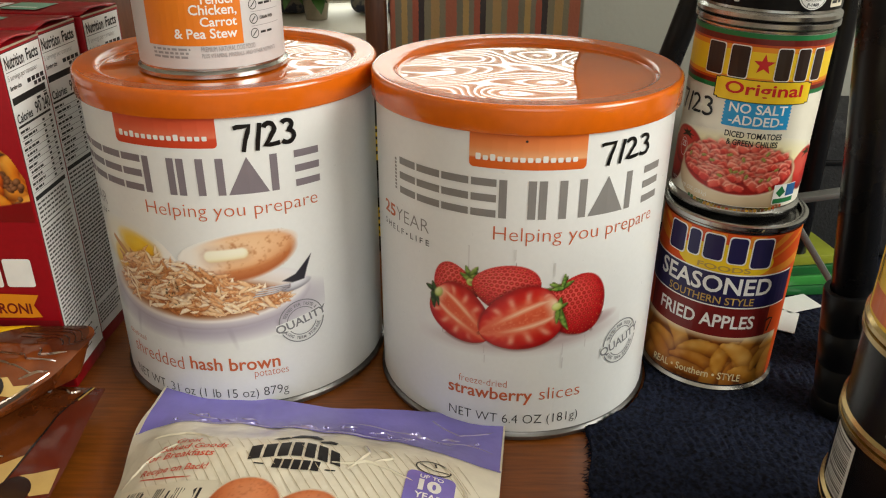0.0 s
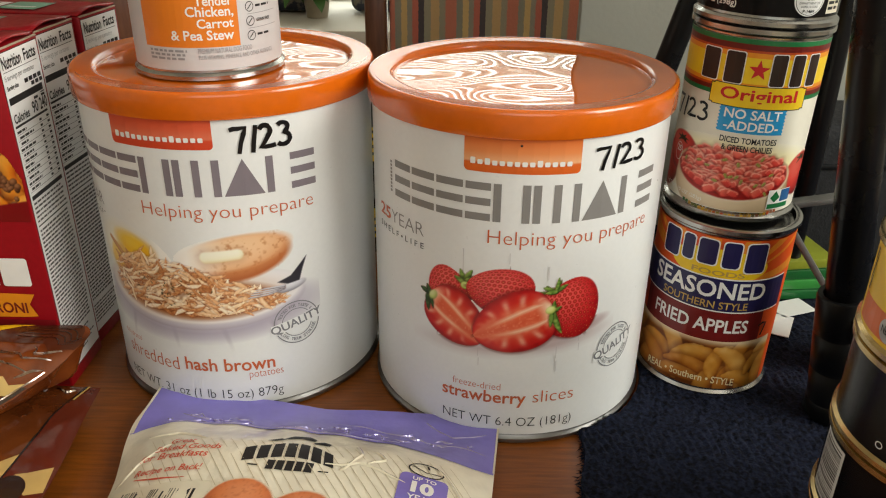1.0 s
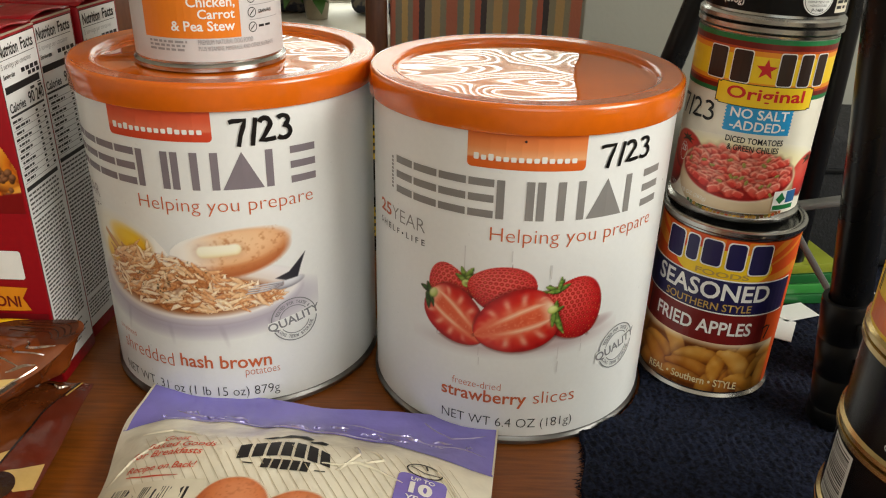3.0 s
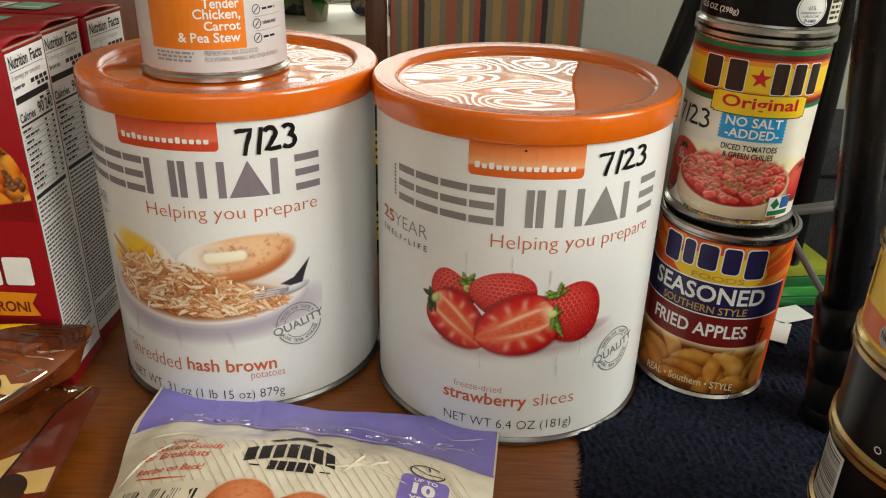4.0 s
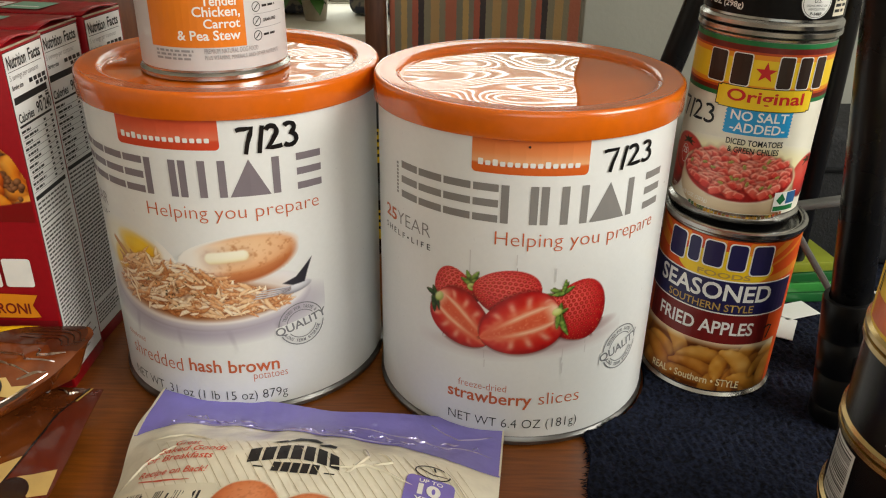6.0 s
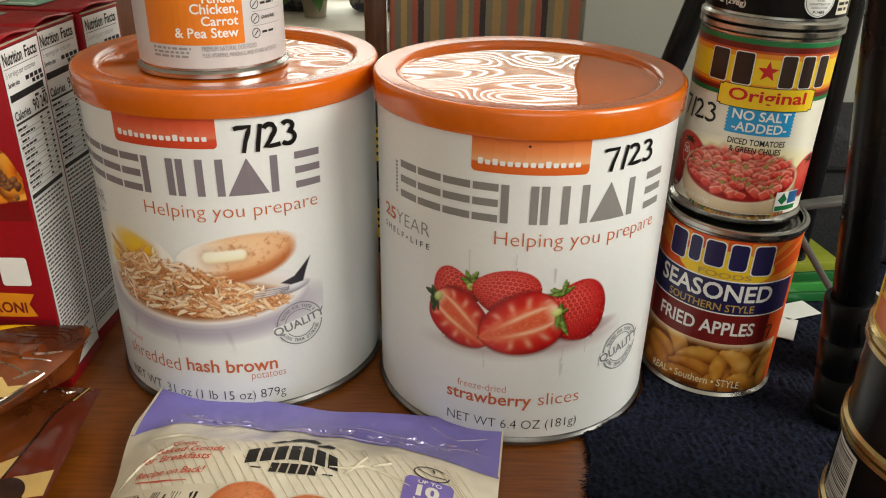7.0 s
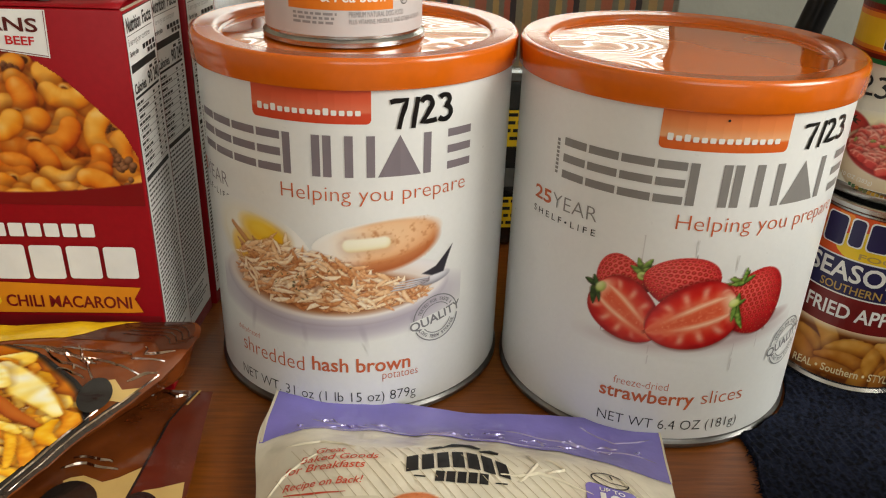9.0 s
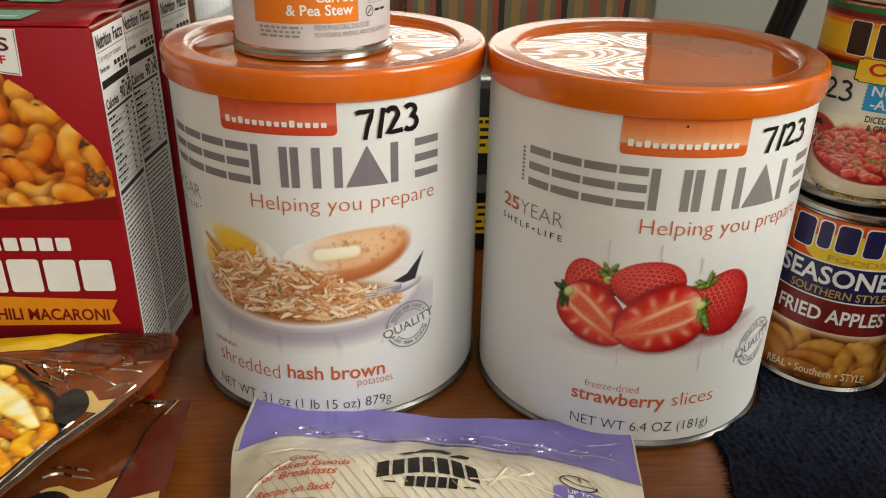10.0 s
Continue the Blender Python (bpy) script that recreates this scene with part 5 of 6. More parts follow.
CREAM_FOIL = foil("cream foil print", (248, 240, 218), 0.24)
VIOLET_FOIL = foil("violet foil print", (134, 124, 208), 0.2)
BROWN_FOIL = foil("brown foil print", (80, 36, 12), 0.12, (110, 56, 22))
MAROON_FOIL = foil("maroon foil print", (98, 38, 22), 0.18)

# egg powder pouch: u across, v down from the sealed top edge, in metres
BAG_AT, BAG_U = Vector((-0.159, 0.370)), Vector((0.9926, -0.1215))
BAG_V = Vector((BAG_U.y, -BAG_U.x))
BAG_W, BAG_L = 0.195, 0.165


def bag_edge(v):
    return 0.002 + 0.013 * smooth01((v - 0.03) / 0.06)


def bag_point(u, v):
    """Place of a spot u, v metres from the pouch's top corner."""
    left = bag_edge(v)
    s = max(0.0, min(1.0, (u - left) / (BAG_W - left)))
    puff = smooth01((v - 0.012) / 0.055) * smooth01((BAG_L - v) / 0.05)
    z = 0.008 + 0.019 * puff * (1 - abs(2 * s - 1) ** 3.2)
    z += 0.0011 * math.sin(u * 62 + 0.6) * (1 - puff) + 0.0007 * math.sin(u * 210 + v * 60) * math.exp(-((v - 0.03) / 0.012) ** 2)
    z += 0.0008 * noise.noise(Vector((u * 45, v * 45, 0.3))) + 0.0004 * noise.noise(Vector((u * 130, v * 130, 2.3)))
    dv = 0.006 * math.exp(-((u - 0.109) / 0.028) ** 2) * (1 - smooth01(v / 0.03))
    xy = BAG_AT + BAG_U * u + BAG_V * (v + dv)
    return (xy.x, xy.y, z)


egg_pouch = thing("egg_powder_pouch", pose(0, 0, 0), "cream and violet foil pouch with egg picture lying flat", "pouch")
pouch_body("pouch_body", lambda u, v: bag_point(bag_edge(v * BAG_L) + u * (BAG_W - bag_edge(v * BAG_L)), v * BAG_L), 90, 76, 0.0012, CREAM_FOIL, egg_pouch, "crinkled cream foil body")


def on_bag(name, mat, *loops, lift=0.0004, step=0.005, zs=None):
    print_parts(name, drape(shape(*[mm(l) for l in loops], zs=zs), bag_point, lift, step), mat, egg_pouch, smooth=40)


def bag_words(s, u0, u1, v0, v1, mat, lift=0.0006, **how):
    """Words on the pouch: v runs down, so the sheet is turned over."""
    bm = text_bm(s, u0 * MM, u1 * MM, -v1 * MM, -v0 * MM, **how)
    part("lettering", drape(bm, lambda x, y: bag_point(x, -y), lift, 0.004), mat, egg_pouch)


curve = [(6, 41.5), (14, 37), (24, 33), (38, 30.5), (56, 29.6), (75, 30), (94, 32.8), (112, 36), (130, 38), (142, 39.5), (156, 42), (172, 46), (184, 46.5), (194.6, 45)]
strips = []
for (ua, va), (ub, vb) in zip(curve, curve[1:]):
    strips.append([(ua, 0.2), (ub, 0.2), (ub, vb), (ua, va)])
strips.insert(0, [(2.4, 0.2), (6, 0.2), (6, 41), (4.4, 41.5)])
on_bag("seal_band", VIOLET_FOIL, *strips)
stripe_ink = ink("faint tan stripe ink", (196, 182, 150))
lines = []
for k in range(-10, 44):
    a = [(k * 5.2 + t * 13, 36 + t * 17.0) for t in range(8)]
    a = [(u, v) for u, v in a if 20 < u < 192 and v > 38 + 0.00035 * max(0, u - 110) ** 2 and v < 120]
    if len(a) > 1:
        lines += band(a, 0.32)
on_bag("stripe_print", stripe_ink, *lines, lift=0.00035, step=0.02)
on_bag("window_print", ink("pale cream print", (236, 226, 202), 0.25), [(20, 86), (68, 86), (74, 94), (74, 150), (20, 150)], lift=0.00042)
def arch(i):
    return math.sin(math.pi * i / 7)


on_bag("brand_mark", BLACK, *[[(77.5 + i * 6.5, 72 - 5 * arch(i)), (82.6 + i * 6.5, 72 - 5 * arch(i + 0.8)), (81.4 + i * 6.3, 62.4 - 7.4 * arch(i + 0.8)), (76.6 + i * 6.3, 62.4 - 7.4 * arch(i))] for i in range(7)], step=0.004)
on_bag("brand_mark", BLACK, *[rect(90 + i * 4.6, 93.7 + i * 4.6, 69.6, 75.8) for i in range(5)], step=0.004)
on_bag("brand_mark", BLACK, [(91, 50.5), (95, 44.5), (103, 44), (108, 49), (107, 50.5), (100, 48)], [(107, 52.5), (112, 50.6), (116, 52), (115.5, 54.5), (108, 54)], [(84, 53), (90, 49.4), (93, 50.2), (88, 53)], rect(81, 86, 73.2, 74.0), rect(115, 120, 74, 74.8), step=0.004)
for s, u0, u1, v0, v1 in (("Great", 36, 49, 54.4, 58.6), ("Baked Goods", 30, 64.5, 60, 64.2), ("for Breakfasts", 24.5, 59.5, 65.4, 69.6), ("Recipe on Back!", 26, 60, 74.6, 80.0)):
    bag_words(s, u0, u1, v0, v1, RED_TAG, slant=0.15, bold=0.006)
on_bag("underline_print", RED_TAG, *band([(27, 80.6), (40, 82.4), (54, 83)], [0.5, 1.1, 0.3]))
rnd = random.Random(7)
u, bars = 23.5, []
while u < 63:
    w = rnd.choice((0.4, 0.6, 1.0, 1.3))
    bars.append(rect(u, u + w, 88.5 + (u - 23) * 0.06, 104))
    u += w + rnd.choice((0.45, 0.7, 1.1))
on_bag("barcode_print", BLACK, *bars)
def brown_eggs_picture():
    p = Picture(64, 134, -132, -78, 0.7, (236, 226, 202), 6)
    for x, z, a, b in ((114, -108, 17.5, 20), (85, -103.5, 17, 20)):
        p.oval(x, z, a, b, 0, [(120, 50, 20), (186, 92, 48), (216, 124, 72), (232, 158, 112)], 0.05, 1, (0.1, 0.7))
    speck = np.clip(p.grain(1.1, 3) * 2 - 1.3, 0, 1) * (p.ink > 0.5)
    p.lay(np.s_[:, :], (150, 70, 36), speck * 0.5, ink=False)
    return p


print_sheet(egg_pouch, brown_eggs_picture(), lambda x, z: [Vector(bag_point(a * MM, -b * MM)) + Vector((0, 0, 0.0007)) for a, b in zip(x.tolist(), z.tolist())], 0.22)
on_bag("badge_print", VIOLET_FOIL, rect(152.5, 175, 65.5, 100, 3), lift=0.0005)
on_bag("badge_print", BLACK, *ring(163.8, 61.2, 8.2, 0.7, 4.6, n=30), *band([(157, 60), (164, 62.5), (171, 62)], 0.5), *band([(164, 57.5), (165, 60)], 0.8), lift=0.0005, step=0.004)
bag_words("UP TO", 158.5, 169.5, 67.4, 69.8, WHITE_INK, lift=0.0008, bold=0.02)
bag_words("10", 158.5, 169, 70.6, 78.2, WHITE_INK, lift=0.0008, bold=0.05)
bag_words("YEAR", 157.5, 170.5, 79.4, 83, WHITE_INK, lift=0.0008, bold=0.02)
on_bag("seal_edge", ink("cream seal edge", (222, 212, 190)), *band([(2.2, 0), (3.4, 24), (5.4, 41)], 1.4), *band([(194.6, 1), (194.6, 44)], 1.0), lift=0.0006)


# pasta pouches: bilinear sheets with a soft fill
def sheet(p00, p10, p11, p01, fill, seed, crumple=0.0012):
    p00, p10, p11, p01 = (Vector(p) for p in (p00, p10, p11, p01))

    def at(u, v):
        p = (p00 * (1 - u) + p10 * u) * (1 - v) + (p01 * (1 - u) + p11 * u) * v
        z = fill * math.sin(math.pi * max(0, min(1, u))) ** 0.6 * math.sin(math.pi * max(0, min(1, v))) ** 0.6
        z += crumple * noise.noise(Vector((u * 5, v * 6, seed))) + crumple * 0.4 * noise.noise(Vector((u * 17, v * 15, seed + 4)))
        return (p.x, p.y, p.z + z)
    return at


lower_sheet = sheet((-0.36, 0.376, 0.011), (-0.1885, 0.364, 0.0125), (-0.1795, 0.215, 0.008), (-0.36, 0.215, 0.008), 0.004, 1.5, 0.0008)
lower_pouch = thing("brown_meal_pouch", pose(0, 0, 0), "glossy brown foil meal pouch lying under another pouch", "pouch", "foil meal pouches")
pouch_body("pouch_body", lower_sheet, 48, 44, 0.0012, BROWN_FOIL, lower_pouch, "crinkled brown foil body")


def on_sheet(parent, surface, name, mat, *loops, lift=0.0004, step=0.03, zs=None):
    return print_parts(name, drape(shape(*loops, zs=zs), surface, lift, step), mat, parent, smooth=40)


CREAM_PRINT = foil("printed cream sauce", (214, 178, 108), 0.2)
BOWL_PRINT = foil("printed dark bowl", (34, 30, 28), 0.2)
on_sheet(lower_pouch, lower_sheet, "side_band", MAROON_FOIL, [(0.955, 0.0), (1.0, 0.0), (1.0, 1.0), (0.79, 1.0), (0.865, 0.505), (0.905, 0.18)])
on_sheet(lower_pouch, lower_sheet, "fold_line", BOWL_PRINT, *band([(0.955, 0.0), (0.905, 0.18), (0.865, 0.505), (0.79, 1.0)], 0.006), lift=0.0007)
on_sheet(lower_pouch, lower_sheet, "picture_print", CREAM_PRINT, [(0.70, 0.455), (0.715, 0.442), (0.745, 0.432), (0.795, 0.452), (0.83, 0.43), (0.878, 0.382), (0.866, 0.5), (0.83, 0.56), (0.78, 0.58)], [(0.885, 0.49), (0.90, 0.472), (0.93, 0.46), (0.988, 0.425), (0.995, 0.54), (0.95, 0.56)], lift=0.0006)
on_sheet(lower_pouch, lower_sheet, "picture_print", BOWL_PRINT, ellipse(0.735, 0.535, 0.066, 0.08, 0, 24), ellipse(0.90, 0.545, 0.046, 0.065, 0, 24), lift=0.0009)
on_sheet(lower_pouch, lower_sheet, "brand_mark", GREY_TEXT, rect(0.785, 0.806, 0.022, 0.05), rect(0.816, 0.838, 0.026, 0.054), lift=0.0008)
on_sheet(lower_pouch, lower_sheet, "tear_strip", GOLD_INK, *band([(0.965, 0.0), (0.94, 0.09)], 0.006), lift=0.0009)

upper_sheet_flat = sheet((-0.335, 0.356, 0.054), (-0.1800, 0.386, 0.041), (-0.2555, 0.276, 0.0185), (-0.40, 0.262, 0.034), 0.007, 7.5, 0.0018)


def upper_sheet(u, v):
    """The upper pouch with its rounded corner."""
    cu, cv = 0.85, 0.34
    if u > cu and v < cv:
        a, b = (u - cu) / (1 - cu), (cv - v) / cv
        k = max(a, b) / (math.hypot(a, b) or 1)
        u, v = cu + (1 - cu) * a * k, cv - cv * b * k
    return upper_sheet_flat(u, v)


upper_pouch = thing("pasta_meal_pouch", pose(0, 0, 0), "glossy brown foil pouch with cheesy pasta picture on another pouch", "pouch", "foil meal pouches")
pouch_body("pouch_body", upper_sheet, 60, 48, 0.016, foil("chestnut foil print", (98, 44, 16), 0.08, (132, 66, 24)), upper_pouch, "shiny chestnut foil body")
on_sheet(upper_pouch, upper_sheet, "seal_band", foil("yellow foil print", (236, 190, 28), 0.2), [(0.0, 0.0), (0.72, 0.0), (0.655, 0.08), (0.60, 0.16), (0.42, 0.19), (0.0, 0.19)], lift=0.0004)
on_sheet(upper_pouch, upper_sheet, "seal_band", foil("dark brown seal foil", (78, 36, 16), 0.2), [(0.72, 0.0), (0.86, 0.0), (0.999, 0.04), (0.999, 0.2), (0.9, 0.17), (0.61, 0.16), (0.66, 0.08)], lift=0.0004)
on_sheet(upper_pouch, upper_sheet, "seal_rib", foil("seal rib foil", (60, 28, 14), 0.2), *[band([(0.74, 0.04 + k * 0.025), (0.985, 0.05 + k * 0.025)], 0.006)[0] for k in range(4)], lift=0.0007)
on_sheet(upper_pouch, upper_sheet, "picture_print", BOWL_PRINT, [(0.2, 0.23), (0.48, 0.22), (0.63, 0.28), (0.73, 0.36), (0.81, 0.42), (0.90, 0.5), (0.975, 0.62), (0.97, 0.98), (0.2, 0.98)], lift=0.0004)
def cheesy_pasta_picture():
    """Ribbons of pasta under melted cheese, in hundredths of the pouch's sides."""
    p = Picture(18, 97, 22, 97, 0.5, (34, 30, 28), 51)
    every = np.s_[:, :]
    dish = p.outline([(18, 22), (48, 22.5), (60, 28), (71, 37), (79, 43), (88, 51), (95, 62), (93, 95), (18, 95)], 1.5)
    p.lay(every, tones_at([(160, 74, 8), (206, 116, 16), (230, 150, 28)], p.grain(5, 1)), dish)
    rnd = random.Random(51)
    ramps = ([(186, 92, 6), (230, 146, 14), (248, 186, 30), (255, 226, 110)], [(170, 76, 6), (220, 124, 12), (240, 160, 22), (253, 206, 84)], [(206, 130, 24), (242, 186, 48), (253, 216, 92), (255, 244, 186)])
    for i in range(330):
        u, v = rnd.uniform(20, 93), rnd.uniform(24, 93)
        if v < 30 + 0.78 * max(0, u - 53):
            continue
        ang, ln, r, cv = rnd.gauss(40, 28), rnd.uniform(10, 26), rnd.uniform(1.1, 2.6), rnd.uniform(-5, 5)
        c, s = math.cos(radians(ang)), math.sin(radians(ang))
        p.tube([(u + c * ln * t - s * cv * (1 - 4 * t * t), v + s * ln * t + c * cv * (1 - 4 * t * t)) for t in (-0.5, -0.25, 0, 0.25, 0.5)], [r * 0.6, r, r, r, r * 0.6], rnd.choice(ramps), (-0.3, -0.6), drop=0.25, edge=0.2, tooth=0.3)
    for i in range(16):
        p.oval(rnd.uniform(25, 85), rnd.uniform(62, 92), rnd.uniform(1, 2.6), rnd.uniform(1, 2), rnd.uniform(0, 180), [(70, 30, 10), (120, 64, 28)], 0.4, 0.9)
    cheese = [(206, 148, 40), (246, 210, 90), (254, 236, 160), (255, 250, 226)]
    p.tube([(56, 34), (64, 41), (71, 47), (79, 53), (87, 59)], [2, 4, 5, 3.4, 1.6], cheese, (-0.2, -0.5), drop=0.3, edge=0.3, tooth=0.6)
    p.tube([(44, 31), (56, 38), (64, 46)], [2.4, 3.4, 2], cheese, (-0.2, -0.5), drop=0.2, edge=0.4, tooth=0.6)
    p.tube([(56, 47), (66, 53), (76, 60), (86, 65)], [1.2, 2, 2, 1], [(110, 34, 4), (176, 82, 16), (214, 130, 40)], (-0.2, -0.5), drop=0.25)
    p.ink *= dish > 0.02
    return p


print_sheet(upper_pouch, cheesy_pasta_picture(), lambda u, v: [Vector(upper_sheet(a * 0.01, b * 0.01)) + Vector((0, 0, 0.0009)) for a, b in zip(u.tolist(), v.tolist())], 0.14)
on_sheet(upper_pouch, upper_sheet, "picture_print", CREAM_PRINT, [(0.86, 0.42), (0.90, 0.40), (0.945, 0.44), (0.985, 0.42), (0.985, 0.5), (0.93, 0.5)], lift=0.0007)
on_sheet(upper_pouch, upper_sheet, "picture_print", BOWL_PRINT, ellipse(0.915, 0.505, 0.04, 0.095, -28, 24), lift=0.0031)
on_sheet(upper_pouch, upper_sheet, "clear_edge", material("clear seal foil", rgb((60, 44, 34)), 0.12, vary=0.5, scale=300, coat=0.5), *band([(0.985, 0.44), (0.985, 0.6), (0.985, 0.98)], 0.028), lift=0.0006)

def crease(parent, surface, points, w, h, mat):
    """A sharp raised fold in the foil along a line."""
    bm = bmesh.new()
    last = None
    n = 40
    for i in range(n + 1):
        t = i / n * (len(points) - 1)
        k = min(int(t), len(points) - 2)
        u, v = (points[k][j] + (points[k + 1][j] - points[k][j]) * (t - k) for j in (0, 1))
        v += 0.004 * math.sin(i * 0.22 + points[0][0] * 40)
        du, dv = points[k + 1][0] - points[k][0], points[k + 1][1] - points[k][1]
        d = math.hypot(du, dv) or 1
        taper = math.sin(math.pi * (0.04 + 0.92 * i / n))
        row = []
        for side_step, lift in ((-1, 0.0002), (0, 0.0004 + h * taper), (1, 0.0002)):
            p = Vector(surface(u - dv / d * w * side_step, v + du / d * w * side_step))
            row.append(bm.verts.new(p + Vector((0, 0, lift))))
        if last:
            for q in (0, 1):
                bm.faces.new((last[q], row[q], row[q + 1], last[q + 1]))
        last = row
    bmesh.ops.recalc_face_normals(bm, faces=bm.faces[:])
    part("crease", bm, mat, parent, smooth=50)


# Pale metal on brown foil: the folds' bright glints are put into the colour.
FOLD_GLINT = material("sharp fold in pale glint colour", (0.62, 0.5, 0.42, 1), 0.14, 1.0, vary=0.2, scale=60, coat=0.8)
for points in ([(0.58, 0.23), (0.72, 0.28), (0.95, 0.36)], [(0.64, 0.22), (0.80, 0.25), (0.97, 0.28)], [(0.60, 0.24), (0.70, 0.32), (0.80, 0.36)], [(0.68, 0.21), (0.74, 0.30), (0.80, 0.33)], [(0.5, 0.21), (0.66, 0.25), (0.78, 0.31)], [(0.86, 0.2), (0.93, 0.23), (0.97, 0.21)], [(0.62, 0.235), (0.74, 0.29), (0.84, 0.40)], [(0.55, 0.225), (0.68, 0.27), (0.76, 0.36)], [(0.70, 0.35), (0.76, 0.37), (0.82, 0.41)], [(0.93, 0.40), (0.95, 0.36), (0.975, 0.33)]):
    crease(upper_pouch, upper_sheet, points, 0.0028, 0.0012, FOLD_GLINT)
for points in ([(0.985, 0.34), (0.98, 0.6), (0.985, 0.95)], [(0.95, 0.55), (0.96, 0.75), (0.96, 0.95)]):
    crease(upper_pouch, upper_sheet, points, 0.003, 0.0009, FOLD_GLINT)
for points in ([(0.68, 0.40), (0.74, 0.38), (0.82, 0.40)], [(0.86, 0.02), (0.90, 0.04), (0.93, 0.03)], [(0.70, 0.36), (0.76, 0.355), (0.80, 0.37)]):
    crease(lower_pouch, lower_sheet, points, 0.004, 0.0008, FOLD_GLINT)
# Lighter than the violet band's foil: highlights on its folds are coloured in.
VIOLET_GLINT = material("violet fold paled as a highlight", rgb((190, 182, 236)), 0.1, 0.6, vary=0.2, scale=60, coat=0.8)


def bag_uv(u, v):
    return bag_point(u * BAG_W, v * BAG_L)


for points in ([(0.13, 0.14), (0.20, 0.155), (0.26, 0.16)], [(0.38, 0.17), (0.6, 0.205), (0.75, 0.215)], [(0.55, 0.10), (0.75, 0.15), (0.98, 0.20)], [(0.80, 0.05), (0.88, 0.12), (0.97, 0.09)], [(0.10, 0.20), (0.3, 0.17), (0.55, 0.18)]):
    crease(egg_pouch, bag_uv, points, 0.005, 0.0006, VIOLET_GLINT)
rnd = random.Random(77)
for k in range(26):
    u = rnd.uniform(0.1, 0.97)
    v, d = 0.135 + 0.05 * u + rnd.gauss(0, 0.018), rnd.uniform(0.006, 0.03)
    crease(egg_pouch, bag_uv, [(u - d, v), (u, v + rnd.uniform(-0.008, 0.008)), (u + d, v + rnd.uniform(-0.006, 0.012))], rnd.uniform(0.003, 0.006), rnd.uniform(0.0005, 0.0011), VIOLET_GLINT)
CREAM_CREASE = material("cream foil fold", rgb((240, 230, 205)), 0.12, vary=0.1, scale=60, coat=0.8)
for points in ([(0.66, 0.30), (0.68, 0.36), (0.64, 0.44)], [(0.70, 0.32), (0.74, 0.36), (0.70, 0.40)], [(0.10, 0.30), (0.18, 0.28), (0.27, 0.32)], [(0.60, 0.42), (0.68, 0.40), (0.80, 0.44)], [(0.09, 0.5), (0.12, 0.42), (0.2, 0.34)], [(0.86, 0.34), (0.92, 0.42), (0.95, 0.55)]):
    crease(egg_pouch, bag_uv, points, 0.005, 0.0006, CREAM_CREASE)

# ---- navy towel with a frayed edge ----
def towel_edge(y):
    """The towel's left border."""
    return 0.0715 + 0.0075 * smooth01((y - 0.27) / 0.09) + 0.0012 * math.sin(y * 140)


bm = bmesh.new()
nx, ny = 330, 350
towel = {}
cx, cy, keep = 0.0426, 0.4148, 0.0812
for i in range(nx + 1):
    for j in range(ny + 1):
        y = 0.10 + 0.515 * j / ny
        x0 = towel_edge(min(y, 0.36))
        if y > 0.345:
            x0 = max(x0, cx + math.sqrt(max(0.0, keep ** 2 - (y - cy) ** 2))) if abs(y - cy) < keep else cx + 0.03
        x = x0 + (0.53 - x0) * (i / nx) ** 1.25
        z = 0.0034 + 0.0007 * noise.noise(Vector((x * 38, y * 38, 1.0))) + 0.0009 * noise.noise(Vector((x * 330, y * 330, 4.0))) + 0.0005 * math.sin(x * 1500 + 8 * noise.noise(Vector((x * 60, y * 60, 2))))
        z += 0.004 * math.exp(-((y - 0.353) / 0.007) ** 2) * smooth01((0.115 - x) / 0.03)
        if i == 0:
            z = 0.0006
        towel[i, j] = bm.verts.new((x, y, max(z, 0.0006)))
for i in range(nx):
    for j in range(ny):
        bm.faces.new((towel[i, j], towel[i + 1, j], towel[i + 1, j + 1], towel[i, j + 1]))
terry = thing("terry_towel", pose(0, 0, 0), "navy blue terry towel with a frayed edge on the table", "towel")
part("cloth", bm, TERRY, terry, "looped navy terry pile", smooth=80)
bm = bmesh.new()
rnd = random.Random(3)
for k in range(420):
    y = rnd.uniform(0.14, 0.358)
    x = towel_edge(y) + rnd.uniform(-0.0005, 0.002)
    ln, ang = rnd.uniform(0.0012, 0.0045), rnd.gauss(math.pi, 0.6)
    a, b = Vector((x, y, rnd.uniform(0.0008, 0.0036))), Vector((x + ln * math.cos(ang), y + ln * math.sin(ang), rnd.uniform(0.0004, 0.003)))
    w = Vector((-(b - a).y, (b - a).x, 0)).normalized() * 0.00022
    vs = [bm.verts.new(p) for p in (a - w, a + w, b + w * 0.5, b - w * 0.5)]
    top = bm.verts.new((a + b) / 2 + Vector((0, 0, 0.0005)))
    for p, q in zip(vs, vs[1:] + vs[:1]):
        bm.faces.new((p, q, top))
tagged(part("fringe", bm, TERRY, terry, "frayed threads"), kind="stuff")

# ---- tripod stand with braces ----
tripod = thing("tripod_stand", pose(0, 0, 0), "black tripod stand with grey hinged braces on the towel", "tripod")
part("tube", tube_between((0.2135, 0.361, 0.07), (0.1748, 0.361, 0.36), 0.0101), BLACK_TUBE, tripod, "black enamelled tube")
